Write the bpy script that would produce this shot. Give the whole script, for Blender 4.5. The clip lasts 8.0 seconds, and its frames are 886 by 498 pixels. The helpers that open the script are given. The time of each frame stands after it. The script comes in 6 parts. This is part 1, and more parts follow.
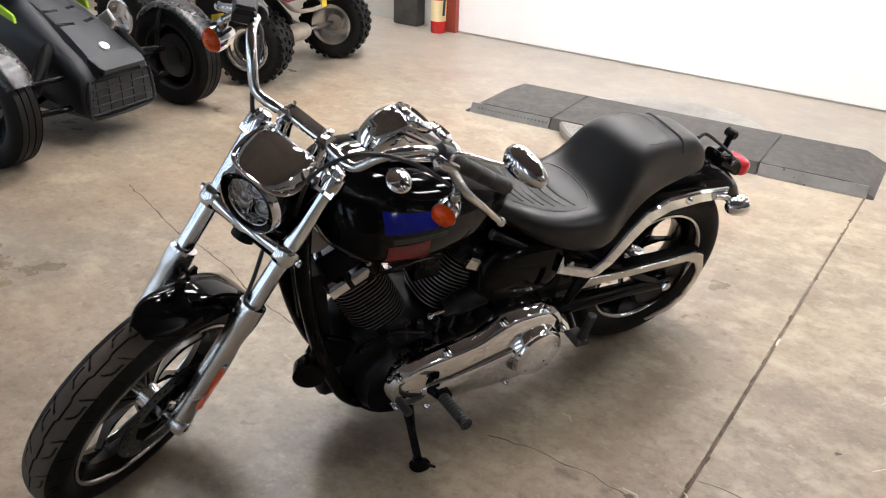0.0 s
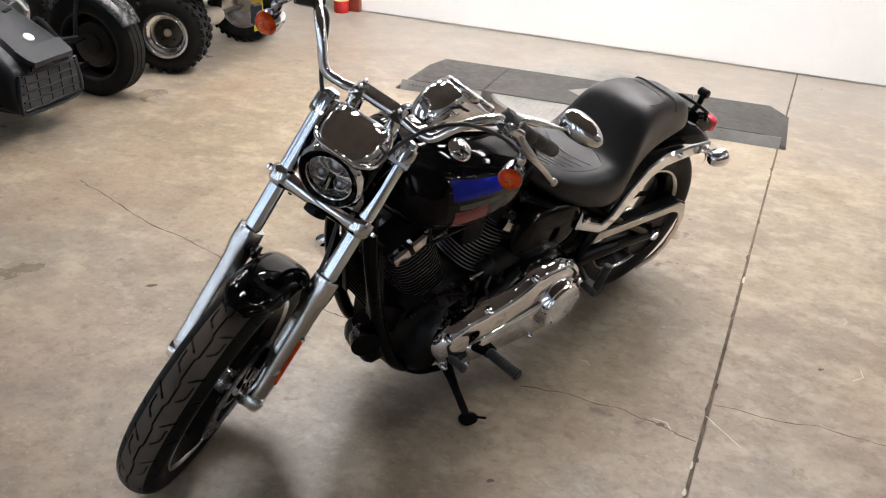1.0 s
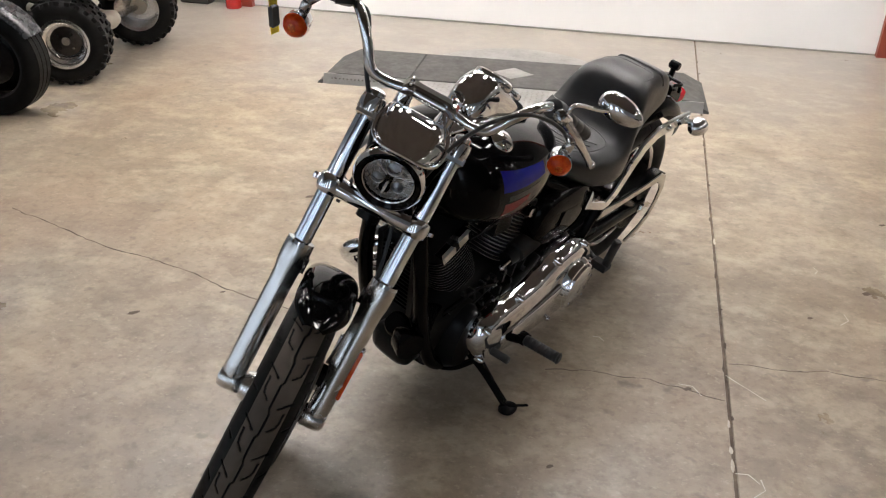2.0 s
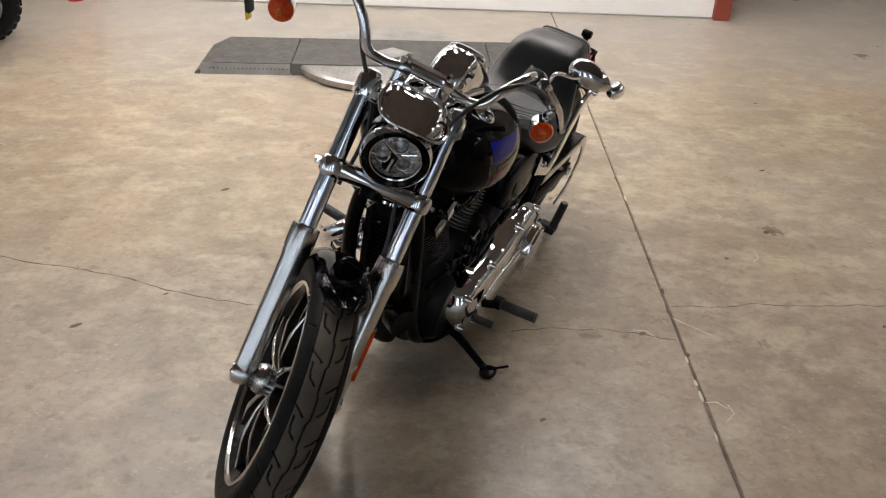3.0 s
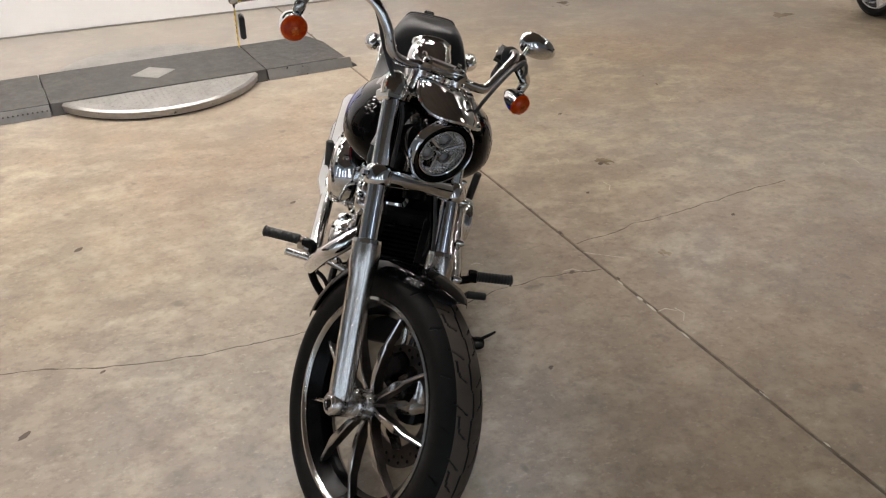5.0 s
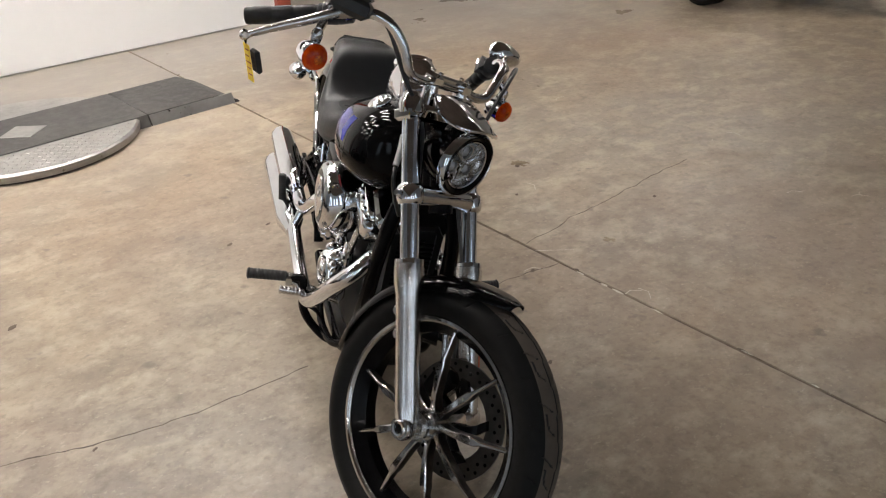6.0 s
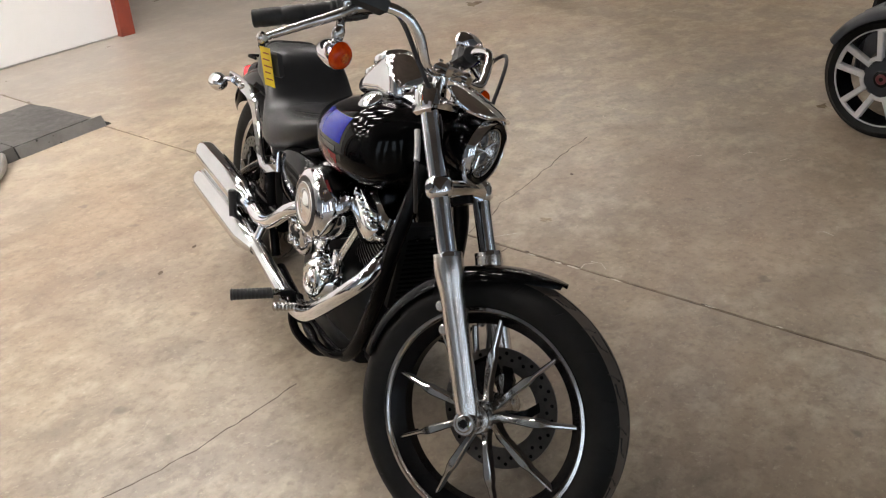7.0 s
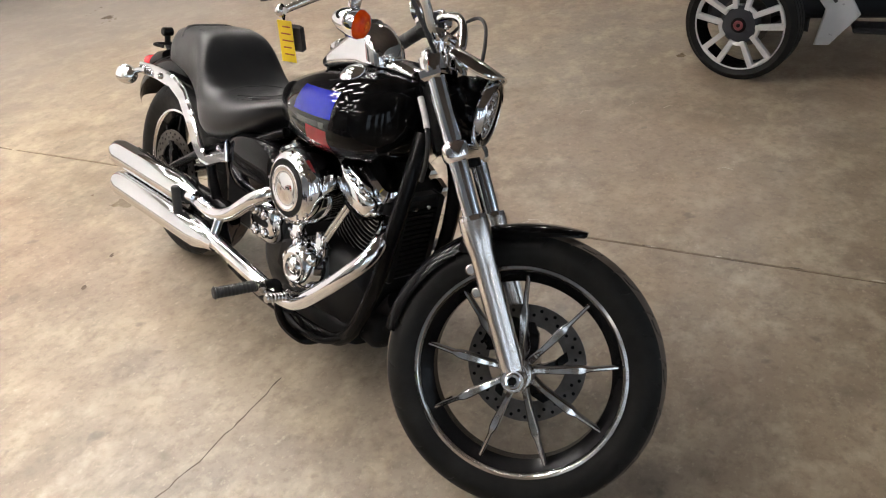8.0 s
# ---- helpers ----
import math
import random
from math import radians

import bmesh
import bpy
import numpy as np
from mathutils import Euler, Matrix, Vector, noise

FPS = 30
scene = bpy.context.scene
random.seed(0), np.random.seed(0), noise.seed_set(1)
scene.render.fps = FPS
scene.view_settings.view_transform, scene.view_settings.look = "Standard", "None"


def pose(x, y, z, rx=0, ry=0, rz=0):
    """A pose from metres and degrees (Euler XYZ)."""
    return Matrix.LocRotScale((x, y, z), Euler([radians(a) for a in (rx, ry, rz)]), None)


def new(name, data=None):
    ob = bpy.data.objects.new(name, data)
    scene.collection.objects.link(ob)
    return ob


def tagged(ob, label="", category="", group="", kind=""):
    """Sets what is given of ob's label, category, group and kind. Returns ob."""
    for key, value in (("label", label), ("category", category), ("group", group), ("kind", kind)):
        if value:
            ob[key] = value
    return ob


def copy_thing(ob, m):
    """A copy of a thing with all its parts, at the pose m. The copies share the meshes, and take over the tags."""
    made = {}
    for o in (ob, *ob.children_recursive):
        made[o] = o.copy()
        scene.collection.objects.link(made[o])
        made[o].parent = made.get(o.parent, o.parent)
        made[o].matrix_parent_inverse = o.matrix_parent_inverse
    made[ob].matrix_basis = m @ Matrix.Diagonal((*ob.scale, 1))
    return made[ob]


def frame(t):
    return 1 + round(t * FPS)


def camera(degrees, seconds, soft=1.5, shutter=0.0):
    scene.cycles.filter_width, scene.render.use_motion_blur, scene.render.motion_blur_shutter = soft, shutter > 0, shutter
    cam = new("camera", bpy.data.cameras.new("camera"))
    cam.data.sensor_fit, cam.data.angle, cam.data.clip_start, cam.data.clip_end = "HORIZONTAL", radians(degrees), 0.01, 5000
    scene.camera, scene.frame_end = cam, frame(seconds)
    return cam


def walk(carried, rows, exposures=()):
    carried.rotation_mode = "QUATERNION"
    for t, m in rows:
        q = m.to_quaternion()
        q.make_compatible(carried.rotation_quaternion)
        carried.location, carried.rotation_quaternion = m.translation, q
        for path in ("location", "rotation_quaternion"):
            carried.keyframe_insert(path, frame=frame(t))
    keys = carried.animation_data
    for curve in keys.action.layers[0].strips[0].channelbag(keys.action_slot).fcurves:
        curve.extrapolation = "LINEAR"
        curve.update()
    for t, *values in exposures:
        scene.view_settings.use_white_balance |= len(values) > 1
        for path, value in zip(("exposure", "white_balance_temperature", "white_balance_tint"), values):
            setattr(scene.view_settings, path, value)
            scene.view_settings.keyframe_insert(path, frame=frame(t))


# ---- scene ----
cam = camera(55.1, 8.0, soft=1.15)
METRES, EYE, TILT, LEAN, TURN = 3.847, 1.6425, 0.0, 0.0, 0.0
ROWS = [
    (0.0, 0.0, 0.0, 0.0, 0.89, -27.24, -1.72),
    (0.5, -0.0744, -0.0235, 0.003, -5.44, -27.86, -1.79),
    (1.0, -0.1317, -0.0267, 0.0024, -9.42, -28.23, -2.12),
    (1.5, -0.1873, -0.0032, 0.0016, -14.3, -28.4, -1.33),
    (3.0, -0.3494, 0.0476, -0.0005, -32.78, -29.72, -1.8),
    (3.5, -0.3917, 0.0928, -0.0013, -39.38, -29.66, -1.29),
    (4.0, -0.4498, 0.1251, 0.0001, -46.95, -29.88, -1.16),
    (5.5, -0.5537, 0.261, 0.0051, -65.91, -29.62, 1.15),
    (6.0, -0.5851, 0.3206, 0.0047, -73.49, -28.93, 2.0),
    (6.5, -0.6104, 0.384, 0.0044, -80.45, -29.33, 2.47),
    (7.0, -0.6055, 0.4485, 0.002, -87.49, -29.32, 2.49),
    (7.5, -0.6003, 0.5081, -0.0, -94.77, -29.58, 2.2),
    (8.0, -0.5995, 0.5746, -0.002, -101.82, -31.12, 2.45),
]
walk(cam, [(t, pose(0, 0, EYE, TILT, LEAN, TURN) @ pose(METRES * x, METRES * y, METRES * z, 90 + pitch, roll, yaw)) for t, x, y, z, yaw, pitch, roll in ROWS],
     exposures=[(0.0, 0.0, 6260, 10), (1.0, -0.08, 6300, 10), (1.5, -0.18, 6340, 10), (3.0, -0.4, 6560, 10), (3.5, -0.44, 6560, 10), (5.5, -0.48, 6560, 10), (6.5, -0.38, 6560, 10), (7.5, -0.07, 6560, 10), (8.0, 0.04, 6560, 10)])

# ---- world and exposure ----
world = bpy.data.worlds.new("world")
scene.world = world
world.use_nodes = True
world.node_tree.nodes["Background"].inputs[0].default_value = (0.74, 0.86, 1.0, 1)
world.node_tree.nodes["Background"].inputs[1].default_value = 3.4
LAMP_POWER = 96.0
scene.view_settings.exposure = 0.0


# ---- materials ----
class Mat:
    """A small node-graph writer round one principled shader."""

    def __init__(self, name, color=(0.5, 0.5, 0.5), rough=0.5, metal=0.0, **more):
        self.m = bpy.data.materials.new(name)
        self.m.use_nodes = True
        self.t = self.m.node_tree
        self.b = self.t.nodes["Principled BSDF"]
        self.set("Base Color", (*color, 1))
        self.set("Roughness", rough)
        self.set("Metallic", metal)
        for k, v in more.items():
            self.set(k.replace("_", " "), v)
        self.co = self.t.nodes.new("ShaderNodeTexCoord").outputs["Object"]

    def set(self, name, value):
        self.b.inputs[name].default_value = value

    def node(self, kind, **props):
        n = self.t.nodes.new(kind)
        for k, v in props.items():
            n.inputs[k.replace("_", " ")].default_value = v
        return n

    def link(self, a, b):
        self.t.links.new(a, b)

    def noise(self, scale, detail=4.0, rough=0.6, distort=0.0, src=None):
        n = self.node("ShaderNodeTexNoise", Scale=scale, Detail=detail, Roughness=rough, Distortion=distort)
        self.link(src or self.co, n.inputs["Vector"])
        return n.outputs["Fac"]

    def ramp(self, fac, stops):
        n = self.t.nodes.new("ShaderNodeValToRGB")
        e = n.color_ramp.elements
        while len(e) < len(stops):
            e.new(0.5)
        for el, (p, c) in zip(e, stops):
            el.position = p
            el.color = (*c, 1) if len(c) == 3 else (c[0], c[0], c[0], 1)
        self.link(fac, n.inputs["Fac"])
        return n.outputs["Color"]

    def mix(self, a, b, fac, mode="MIX"):
        n = self.t.nodes.new("ShaderNodeMix")
        n.data_type, n.blend_type = "RGBA", mode
        for s, v in ((0, fac), (6, a), (7, b)):
            if isinstance(v, (int, float)):
                n.inputs[s].default_value = v
            elif isinstance(v, tuple):
                n.inputs[s].default_value = (*v, 1)
            else:
                self.link(v, n.inputs[s])
        return n.outputs[2]

    def color(self, out):
        self.link(out, self.b.inputs["Base Color"])
        return self

    def gloss(self, out):
        self.link(out, self.b.inputs["Roughness"])
        return self

    def bump(self, out, strength=0.3, dist=0.002):
        n = self.node("ShaderNodeBump", Strength=strength, Distance=dist)
        self.link(out, n.inputs["Height"])
        self.link(n.outputs[0], self.b.inputs["Normal"])
        return self


def worn(name, c1, c2, rough, metal=0.0, scale=6.0, spread=0.12, bump=0.0, bscale=200.0, **more):
    """Two close tones by large noise, gloss uneven at a fine scale."""
    k = Mat(name, c1, rough, metal, **more)
    k.color(k.mix(c1, c2, k.ramp(k.noise(scale, 6), [(0.35, (0.0,)), (0.7, (1.0,))])))
    k.gloss(k.ramp(k.noise(scale * 5, 5), [(0.3, (max(rough - spread, 0.02),)), (0.75, (min(rough + spread, 1),))]))
    if bump:
        k.bump(k.noise(bscale, 3), bump, 0.001)
    return k.m


CHROME = worn("chrome", (0.80, 0.81, 0.83), (0.74, 0.75, 0.77), 0.05, 1.0, 8, 0.03)
CHROME_DARK = worn("chrome_worn", (0.58, 0.57, 0.56), (0.48, 0.47, 0.46), 0.14, 1.0, 14, 0.06)
STEEL_TUBE = worn("polished_tube", (0.82, 0.88, 0.97), (0.78, 0.84, 0.93), 0.12, 1.0, 6, 0.02)
ALU = worn("cast_aluminium", (0.74, 0.73, 0.72), (0.70, 0.69, 0.68), 0.26, 1.0, 5, 0.02)
MACHINED = worn("machined_aluminium", (0.76, 0.75, 0.74), (0.71, 0.70, 0.69), 0.22, 1.0, 6, 0.03)
GLOSS = worn("gloss_black_paint", (0.003, 0.003, 0.0035), (0.004, 0.004, 0.004), 0.04, 0.0, 5, 0.015, Specular_IOR_Level=0.12)
BLACK = worn("black_powder_coat", (0.004, 0.004, 0.0045), (0.007, 0.007, 0.007), 0.22, 0.0, 9, 0.02, Specular_IOR_Level=0.10)
SATIN = worn("satin_black_casting", (0.009, 0.009, 0.0095), (0.014, 0.014, 0.0135), 0.34, 0.0, 12, 0.04, 0.04, 500, Specular_IOR_Level=0.10)
PLASTIC = worn("black_plastic", (0.016, 0.016, 0.017), (0.026, 0.026, 0.027), 0.5, 0.0, 14, 0.1, 0.08, 700)
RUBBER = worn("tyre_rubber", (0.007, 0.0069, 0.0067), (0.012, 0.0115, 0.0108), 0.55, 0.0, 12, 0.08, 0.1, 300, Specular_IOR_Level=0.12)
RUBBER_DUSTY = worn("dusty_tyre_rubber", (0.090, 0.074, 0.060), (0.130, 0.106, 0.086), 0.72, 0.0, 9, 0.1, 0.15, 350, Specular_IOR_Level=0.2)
GRIP = worn("grip_rubber", (0.012, 0.012, 0.012), (0.02, 0.02, 0.02), 0.6, 0.0, 30, 0.1)
GREYPANEL = worn("metallic_grey_paint", (0.006, 0.006, 0.0055), (0.010, 0.010, 0.009), 0.06, 0.0, 8, 0.05, Specular_IOR_Level=0.22)
BLUE = worn("blue_tank_panel", (0.005, 0.010, 0.20), (0.007, 0.014, 0.27), 0.10, 0.0, 8, 0.04, Specular_IOR_Level=0.3)
RED = worn("red_tank_panel", (0.15, 0.010, 0.014), (0.19, 0.014, 0.018), 0.12, 0.0, 8, 0.04)
DARKTEXT = worn("dark_grey_emblem", (0.022, 0.022, 0.020), (0.028, 0.028, 0.026), 0.15, 0.0, 8, 0.04)
AMBER = worn("amber_lens", (0.60, 0.036, 0.002), (0.80, 0.085, 0.004), 0.10, 0.0, 60, 0.05)
AMBER_DEEP = worn("amber_lens_facets", (0.42, 0.018, 0.002), (0.95, 0.20, 0.010), 0.10, 0.0, 120, 0.05)
REDLENS = worn("red_lens", (0.55, 0.012, 0.02), (0.65, 0.02, 0.03), 0.12, 0.0, 40, 0.05, Coat_Weight=0.8)
TAGY = worn("yellow_tag_card", (0.85, 0.62, 0.02), (0.75, 0.52, 0.02), 0.55, 0.0, 30, 0.1)
INK = worn("red_ink", (0.35, 0.06, 0.03), (0.28, 0.05, 0.02), 0.6)
WHITEPAINT = worn("white_door_paint", (0.90, 0.895, 0.88), (0.86, 0.855, 0.84), 0.5, 0.0, 1.3, 0.1, 0.03, 40)
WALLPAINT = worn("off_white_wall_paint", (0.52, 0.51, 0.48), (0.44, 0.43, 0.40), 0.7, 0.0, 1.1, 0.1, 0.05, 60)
# bluish light put into the unseen west and south walls' colour for chrome reflections
COOLWALL = worn("cool_light_wall_tint", (0.50, 0.56, 0.64), (0.45, 0.51, 0.58), 0.65, 0.0, 1.1, 0.1)
REDSTEEL = worn("red_oxide_steel", (0.30, 0.055, 0.03), (0.22, 0.045, 0.028), 0.5, 0.0, 6, 0.15, 0.1, 80)
SEAL = worn("dark_rubber_seal", (0.03, 0.028, 0.026), (0.05, 0.046, 0.042), 0.8, 0.0, 9, 0.1)
EXTRED = worn("extinguisher_red", (0.55, 0.012, 0.012), (0.45, 0.012, 0.012), 0.25, 0.0, 10, 0.05, Coat_Weight=0.5)
LABEL = worn("paper_label", (0.75, 0.62, 0.35), (0.65, 0.5, 0.25), 0.6)
BODYGREY = worn("matte_anthracite_bodywork", (0.011, 0.013, 0.017), (0.016, 0.018, 0.023), 0.46, 0.0, 5, 0.05, 0.05, 900, Specular_IOR_Level=0.3)
SILVERBODY = worn("satin_silver_bodywork", (0.55, 0.55, 0.55), (0.48, 0.48, 0.48), 0.35, 0.3, 5, 0.08)
GUARD = worn("grey_mudguard_plastic", (0.018, 0.0185, 0.0195), (0.025, 0.0255, 0.0265), 0.28, 0.0, 7, 0.08)
CREAM = worn("cream_painted_metal", (0.46, 0.42, 0.35), (0.36, 0.32, 0.27), 0.4, 0.3, 10, 0.1)
MAROON = worn("maroon_plastic", (0.13, 0.012, 0.018), (0.10, 0.01, 0.015), 0.35)
LIME = worn("lime_plastic", (0.35, 0.55, 0.02), (0.30, 0.5, 0.02), 0.4)
SIGNYELLOW = worn("yellow_plate", (0.75, 0.55, 0.03), (0.65, 0.45, 0.02), 0.5)
DISC = worn("brake_disc_steel", (0.10, 0.092, 0.085), (0.07, 0.064, 0.06), 0.38, 1.0, 40, 0.1)
CEILING = worn("pale_timber_ceiling", (0.22, 0.183, 0.16), (0.17, 0.141, 0.122), 0.8, 0.0, 0.6, 0.1)

g = Mat("clear_lens", (1, 1, 1), 0.02)
gt, gg = (g.t.nodes.new("ShaderNodeBsdf" + q) for q in ("Transparent", "Glossy"))
gm = g.t.nodes.new("ShaderNodeMixShader")
gg.inputs["Roughness"].default_value = 0.02
gm.inputs[0].default_value = 0.10
g.link(gt.outputs[0], gm.inputs[1])
g.link(gg.outputs[0], gm.inputs[2])
g.link(gm.outputs[0], g.t.nodes["Material Output"].inputs["Surface"])
GLASS = g.m

LEDLENS = worn("projector_glass", (0.34, 0.37, 0.42), (0.46, 0.49, 0.54), 0.04, 0.6, 9, 0.02, Coat_Weight=1.0)
CABLEWHITE = worn("pale_cable_sleeve", (0.55, 0.54, 0.52), (0.42, 0.41, 0.40), 0.4, 0.0, 30, 0.1)

k = Mat("seat_vinyl", (0.015, 0.0152, 0.016), 0.42, Specular_IOR_Level=0.32)
k.color(k.mix((0.013, 0.0133, 0.0145), (0.021, 0.0215, 0.023), k.ramp(k.noise(7, 6), [(0.35, (0.0,)), (0.7, (1.0,))])))
k.gloss(k.ramp(k.noise(18, 5), [(0.3, (0.30,)), (0.75, (0.42,))]))
v = k.node("ShaderNodeTexVoronoi", Scale=420.0)
k.link(k.co, v.inputs["Vector"])
k.bump(v.outputs["Distance"], 0.18, 0.001)
VINYL = k.m

k = Mat("lamp_tube", (1, 1, 1), 0.5)
k.set("Emission Color", (1.0, 0.94, 0.90, 1))
k.set("Emission Strength", LAMP_POWER)
TUBE = k.m
# tread groove rubber, its colour darkened to carry the shade of the recess
RUBBER_GROOVE = worn("shaded_groove_rubber", (0.008, 0.008, 0.008), (0.012, 0.011, 0.010), 0.8)

# concrete: broad warm and grey clouds, trowel blotches, fine grain, pits and old stains
k = Mat("worn_concrete", (0.33, 0.28, 0.22), 0.5)
shift = k.t.nodes.new("ShaderNodeVectorMath")
k.link(k.co, shift.inputs[0])
shift.inputs[1].default_value = (0.0, 0.0, 0.37)
k.co = shift.outputs[0]
flat_ = k.node("ShaderNodeMapping")
k.link(k.co, flat_.inputs["Vector"])
flat_.inputs["Rotation"].default_value = (0.0, 0.0, radians(38))
flat_.inputs["Scale"].default_value = (1.0, 1.45, 1.0)
smear = flat_.outputs[0]
broad = k.noise(0.45, 3, 0.5)
mid = k.noise(1.6, 7, 0.6)
patch = k.noise(5.5, 9, 0.64)
mottle = k.noise(7.0, 7, 0.62, src=smear)
fine = k.noise(30, 7, 0.7)
c = k.mix((0.205, 0.160, 0.112), (0.325, 0.262, 0.184), k.ramp(mid, [(0.36, (0.0,)), (0.62, (1.0,))]))
c = k.mix(c, (0.250, 0.228, 0.198), k.ramp(broad, [(0.46, (0.0,)), (0.66, (0.65,))]))
c = k.mix(c, (0.405, 0.342, 0.250), k.ramp(mottle, [(0.46, (0.0,)), (0.64, (0.74,))]))
c = k.mix(c, (0.158, 0.126, 0.092), k.ramp(patch, [(0.30, (0.66,)), (0.50, (0.0,))]))
c = k.mix(c, (0.195, 0.118, 0.076), k.ramp(k.noise(0.8, 5, 0.55), [(0.47, (0.0,)), (0.66, (0.38,))]))
c = k.mix(c, (0.60, 0.57, 0.54), k.ramp(fine, [(0.34, (0.55,)), (0.52, (0.0,))]), "MULTIPLY")
c = k.mix(c, (0.500, 0.435, 0.335), k.ramp(k.noise(44, 5, 0.7, src=smear), [(0.58, (0.0,)), (0.72, (0.45,))]))
c = k.mix(c, (0.125, 0.100, 0.078), k.ramp(k.noise(13, 3, 0.5), [(0.66, (0.0,)), (0.76, (0.7,))]))
c = k.mix(c, (0.125, 0.094, 0.068), k.ramp(k.noise(2.6, 4, 0.5), [(0.50, (0.0,)), (0.74, (0.45,))]))
# grey sheen of the white door put into the colour, rising towards it
sep = k.t.nodes.new("ShaderNodeSeparateXYZ")
k.link(k.co, sep.inputs[0])
band = k.node("ShaderNodeMath")
band.operation = "MULTIPLY_ADD"
k.link(k.noise(0.7, 5, 0.55), band.inputs[0])
band.inputs[1].default_value = 2.4
k.link(sep.outputs["Y"], band.inputs[2])
scaled = k.node("ShaderNodeMath")
scaled.operation = "MULTIPLY"
k.link(band.outputs[0], scaled.inputs[0])
scaled.inputs[1].default_value = 0.1
c = k.mix(c, (0.300, 0.278, 0.250), k.ramp(scaled.outputs[0], [(0.50, (0.0,)), (0.66, (0.62,))]))
k.color(c)
k.gloss(k.ramp(mid, [(0.3, (0.26,)), (0.7, (0.45,))]))
k.bump(patch, 0.10, 0.004)
CONCRETE = k.m
GROOVE = worn("joint_filler", (0.085, 0.064, 0.047), (0.20, 0.150, 0.11), 0.9, 0.0, 14, 0.05)
CRACK = worn("crack_shadow", (0.075, 0.058, 0.044), (0.13, 0.10, 0.075), 0.95, 0.0, 20, 0.04)
SCRATCH = worn("pale_scratch", (0.55, 0.50, 0.42), (0.45, 0.40, 0.33), 0.8, 0.0, 40, 0.05)
RUBBERMAT = worn("black_tread_mat", (0.035, 0.033, 0.031), (0.060, 0.056, 0.050), 0.62, 0.0, 5, 0.12, 0.25, 250)
PLATE = worn("checker_plate", (0.42, 0.41, 0.39), (0.30, 0.29, 0.27), 0.38, 0.8, 7, 0.12)


# ---- mesh helpers ----
class M:
    """Vertices and faces gathered for one mesh."""

    def __init__(self):
        self.v, self.f, self.mi = [], [], None

    def add(self, verts, faces, m=None):
        n = len(self.v)
        self.v += [tuple(m @ Vector(p)) if m else tuple(p) for p in verts]
        self.f += [tuple(i + n for i in q) for q in faces]
        return self

    def join(self, other, m=None):
        return self.add(other.v, other.f, m)


def rings(rr, close=True, caps=True):
    """Skin a row of closed loops."""
    o = M()
    n = len(rr[0])
    verts = [p for r in rr for p in r]
    faces = []
    for i in range(len(rr) - 1):
        for j in range(n if close else n - 1):
            a, b = i * n + j, i * n + (j + 1) % n
            faces.append((a, b, b + n, a + n))
    if caps and close:
        faces.append(tuple(range(n - 1, -1, -1)))
        faces.append(tuple(range((len(rr) - 1) * n, len(rr) * n)))
    return o.add(verts, faces)


def frame_of(d):
    d = Vector(d).normalized()
    up = Vector((0, 0, 1)) if abs(d.z) < 0.9 else Vector((1, 0, 0))
    a = d.cross(up).normalized()
    return a, a.cross(d).normalized(), d


def turned(p, q, prof, n=24, caps=True):
    """A turned form: prof gives (share of the way from p to q, radius)."""
    p, q = Vector(p), Vector(q)
    a, b, _ = frame_of(q - p)
    rr = []
    for s, r in prof:
        c = p.lerp(q, s)
        rr.append([c + (a * math.cos(2 * math.pi * i / n) + b * math.sin(2 * math.pi * i / n)) * r for i in range(n)])
    return rings(rr, True, caps)


def rod(p, q, r, n=16, r2=None, ch=None):
    """A round bar with chamfered ends."""
    r2 = r if r2 is None else r2
    L = (Vector(q) - Vector(p)).length
    ch = min(r, r2) * 0.25 if ch is None else ch
    e = min(ch / max(L, 1e-6), 0.3)
    return turned(p, q, [(0, r - ch), (e, r), (1 - e, r2), (1, r2 - ch)], n)


def spline(pts, k=8):
    P = [Vector(p) for p in pts]
    P = [P[0] * 2 - P[1]] + P + [P[-1] * 2 - P[-2]]
    out = []
    for i in range(1, len(P) - 2):
        a, b, c, d = P[i - 1:i + 3]
        for s in range(k):
            t = s / k
            out.append(0.5 * ((2 * b) + (c - a) * t + (2 * a - 5 * b + 4 * c - d) * t * t + (3 * b - a - 3 * c + d) * t ** 3))
    out.append(P[-2])
    return out


def tube(pts, r, n=12, k=8, smooth=True):
    """A swept round tube through the points; r may vary."""
    P = spline(pts, k) if smooth and len(pts) > 2 else [Vector(p) for p in pts]
    m = len(P)
    rad = r if callable(r) else (lambda s: r)
    t = (P[1] - P[0]).normalized()
    a, b, _ = frame_of(t)
    rr = []
    for i, p in enumerate(P):
        t2 = (P[min(i + 1, m - 1)] - P[max(i - 1, 0)]).normalized()
        rot = t.rotation_difference(t2)
        a, b, t = rot @ a, rot @ b, t2
        R = rad(i / (m - 1))
        rr.append([p + (a * math.cos(2 * math.pi * j / n) + b * math.sin(2 * math.pi * j / n)) * R for j in range(n)])
    return rings(rr)


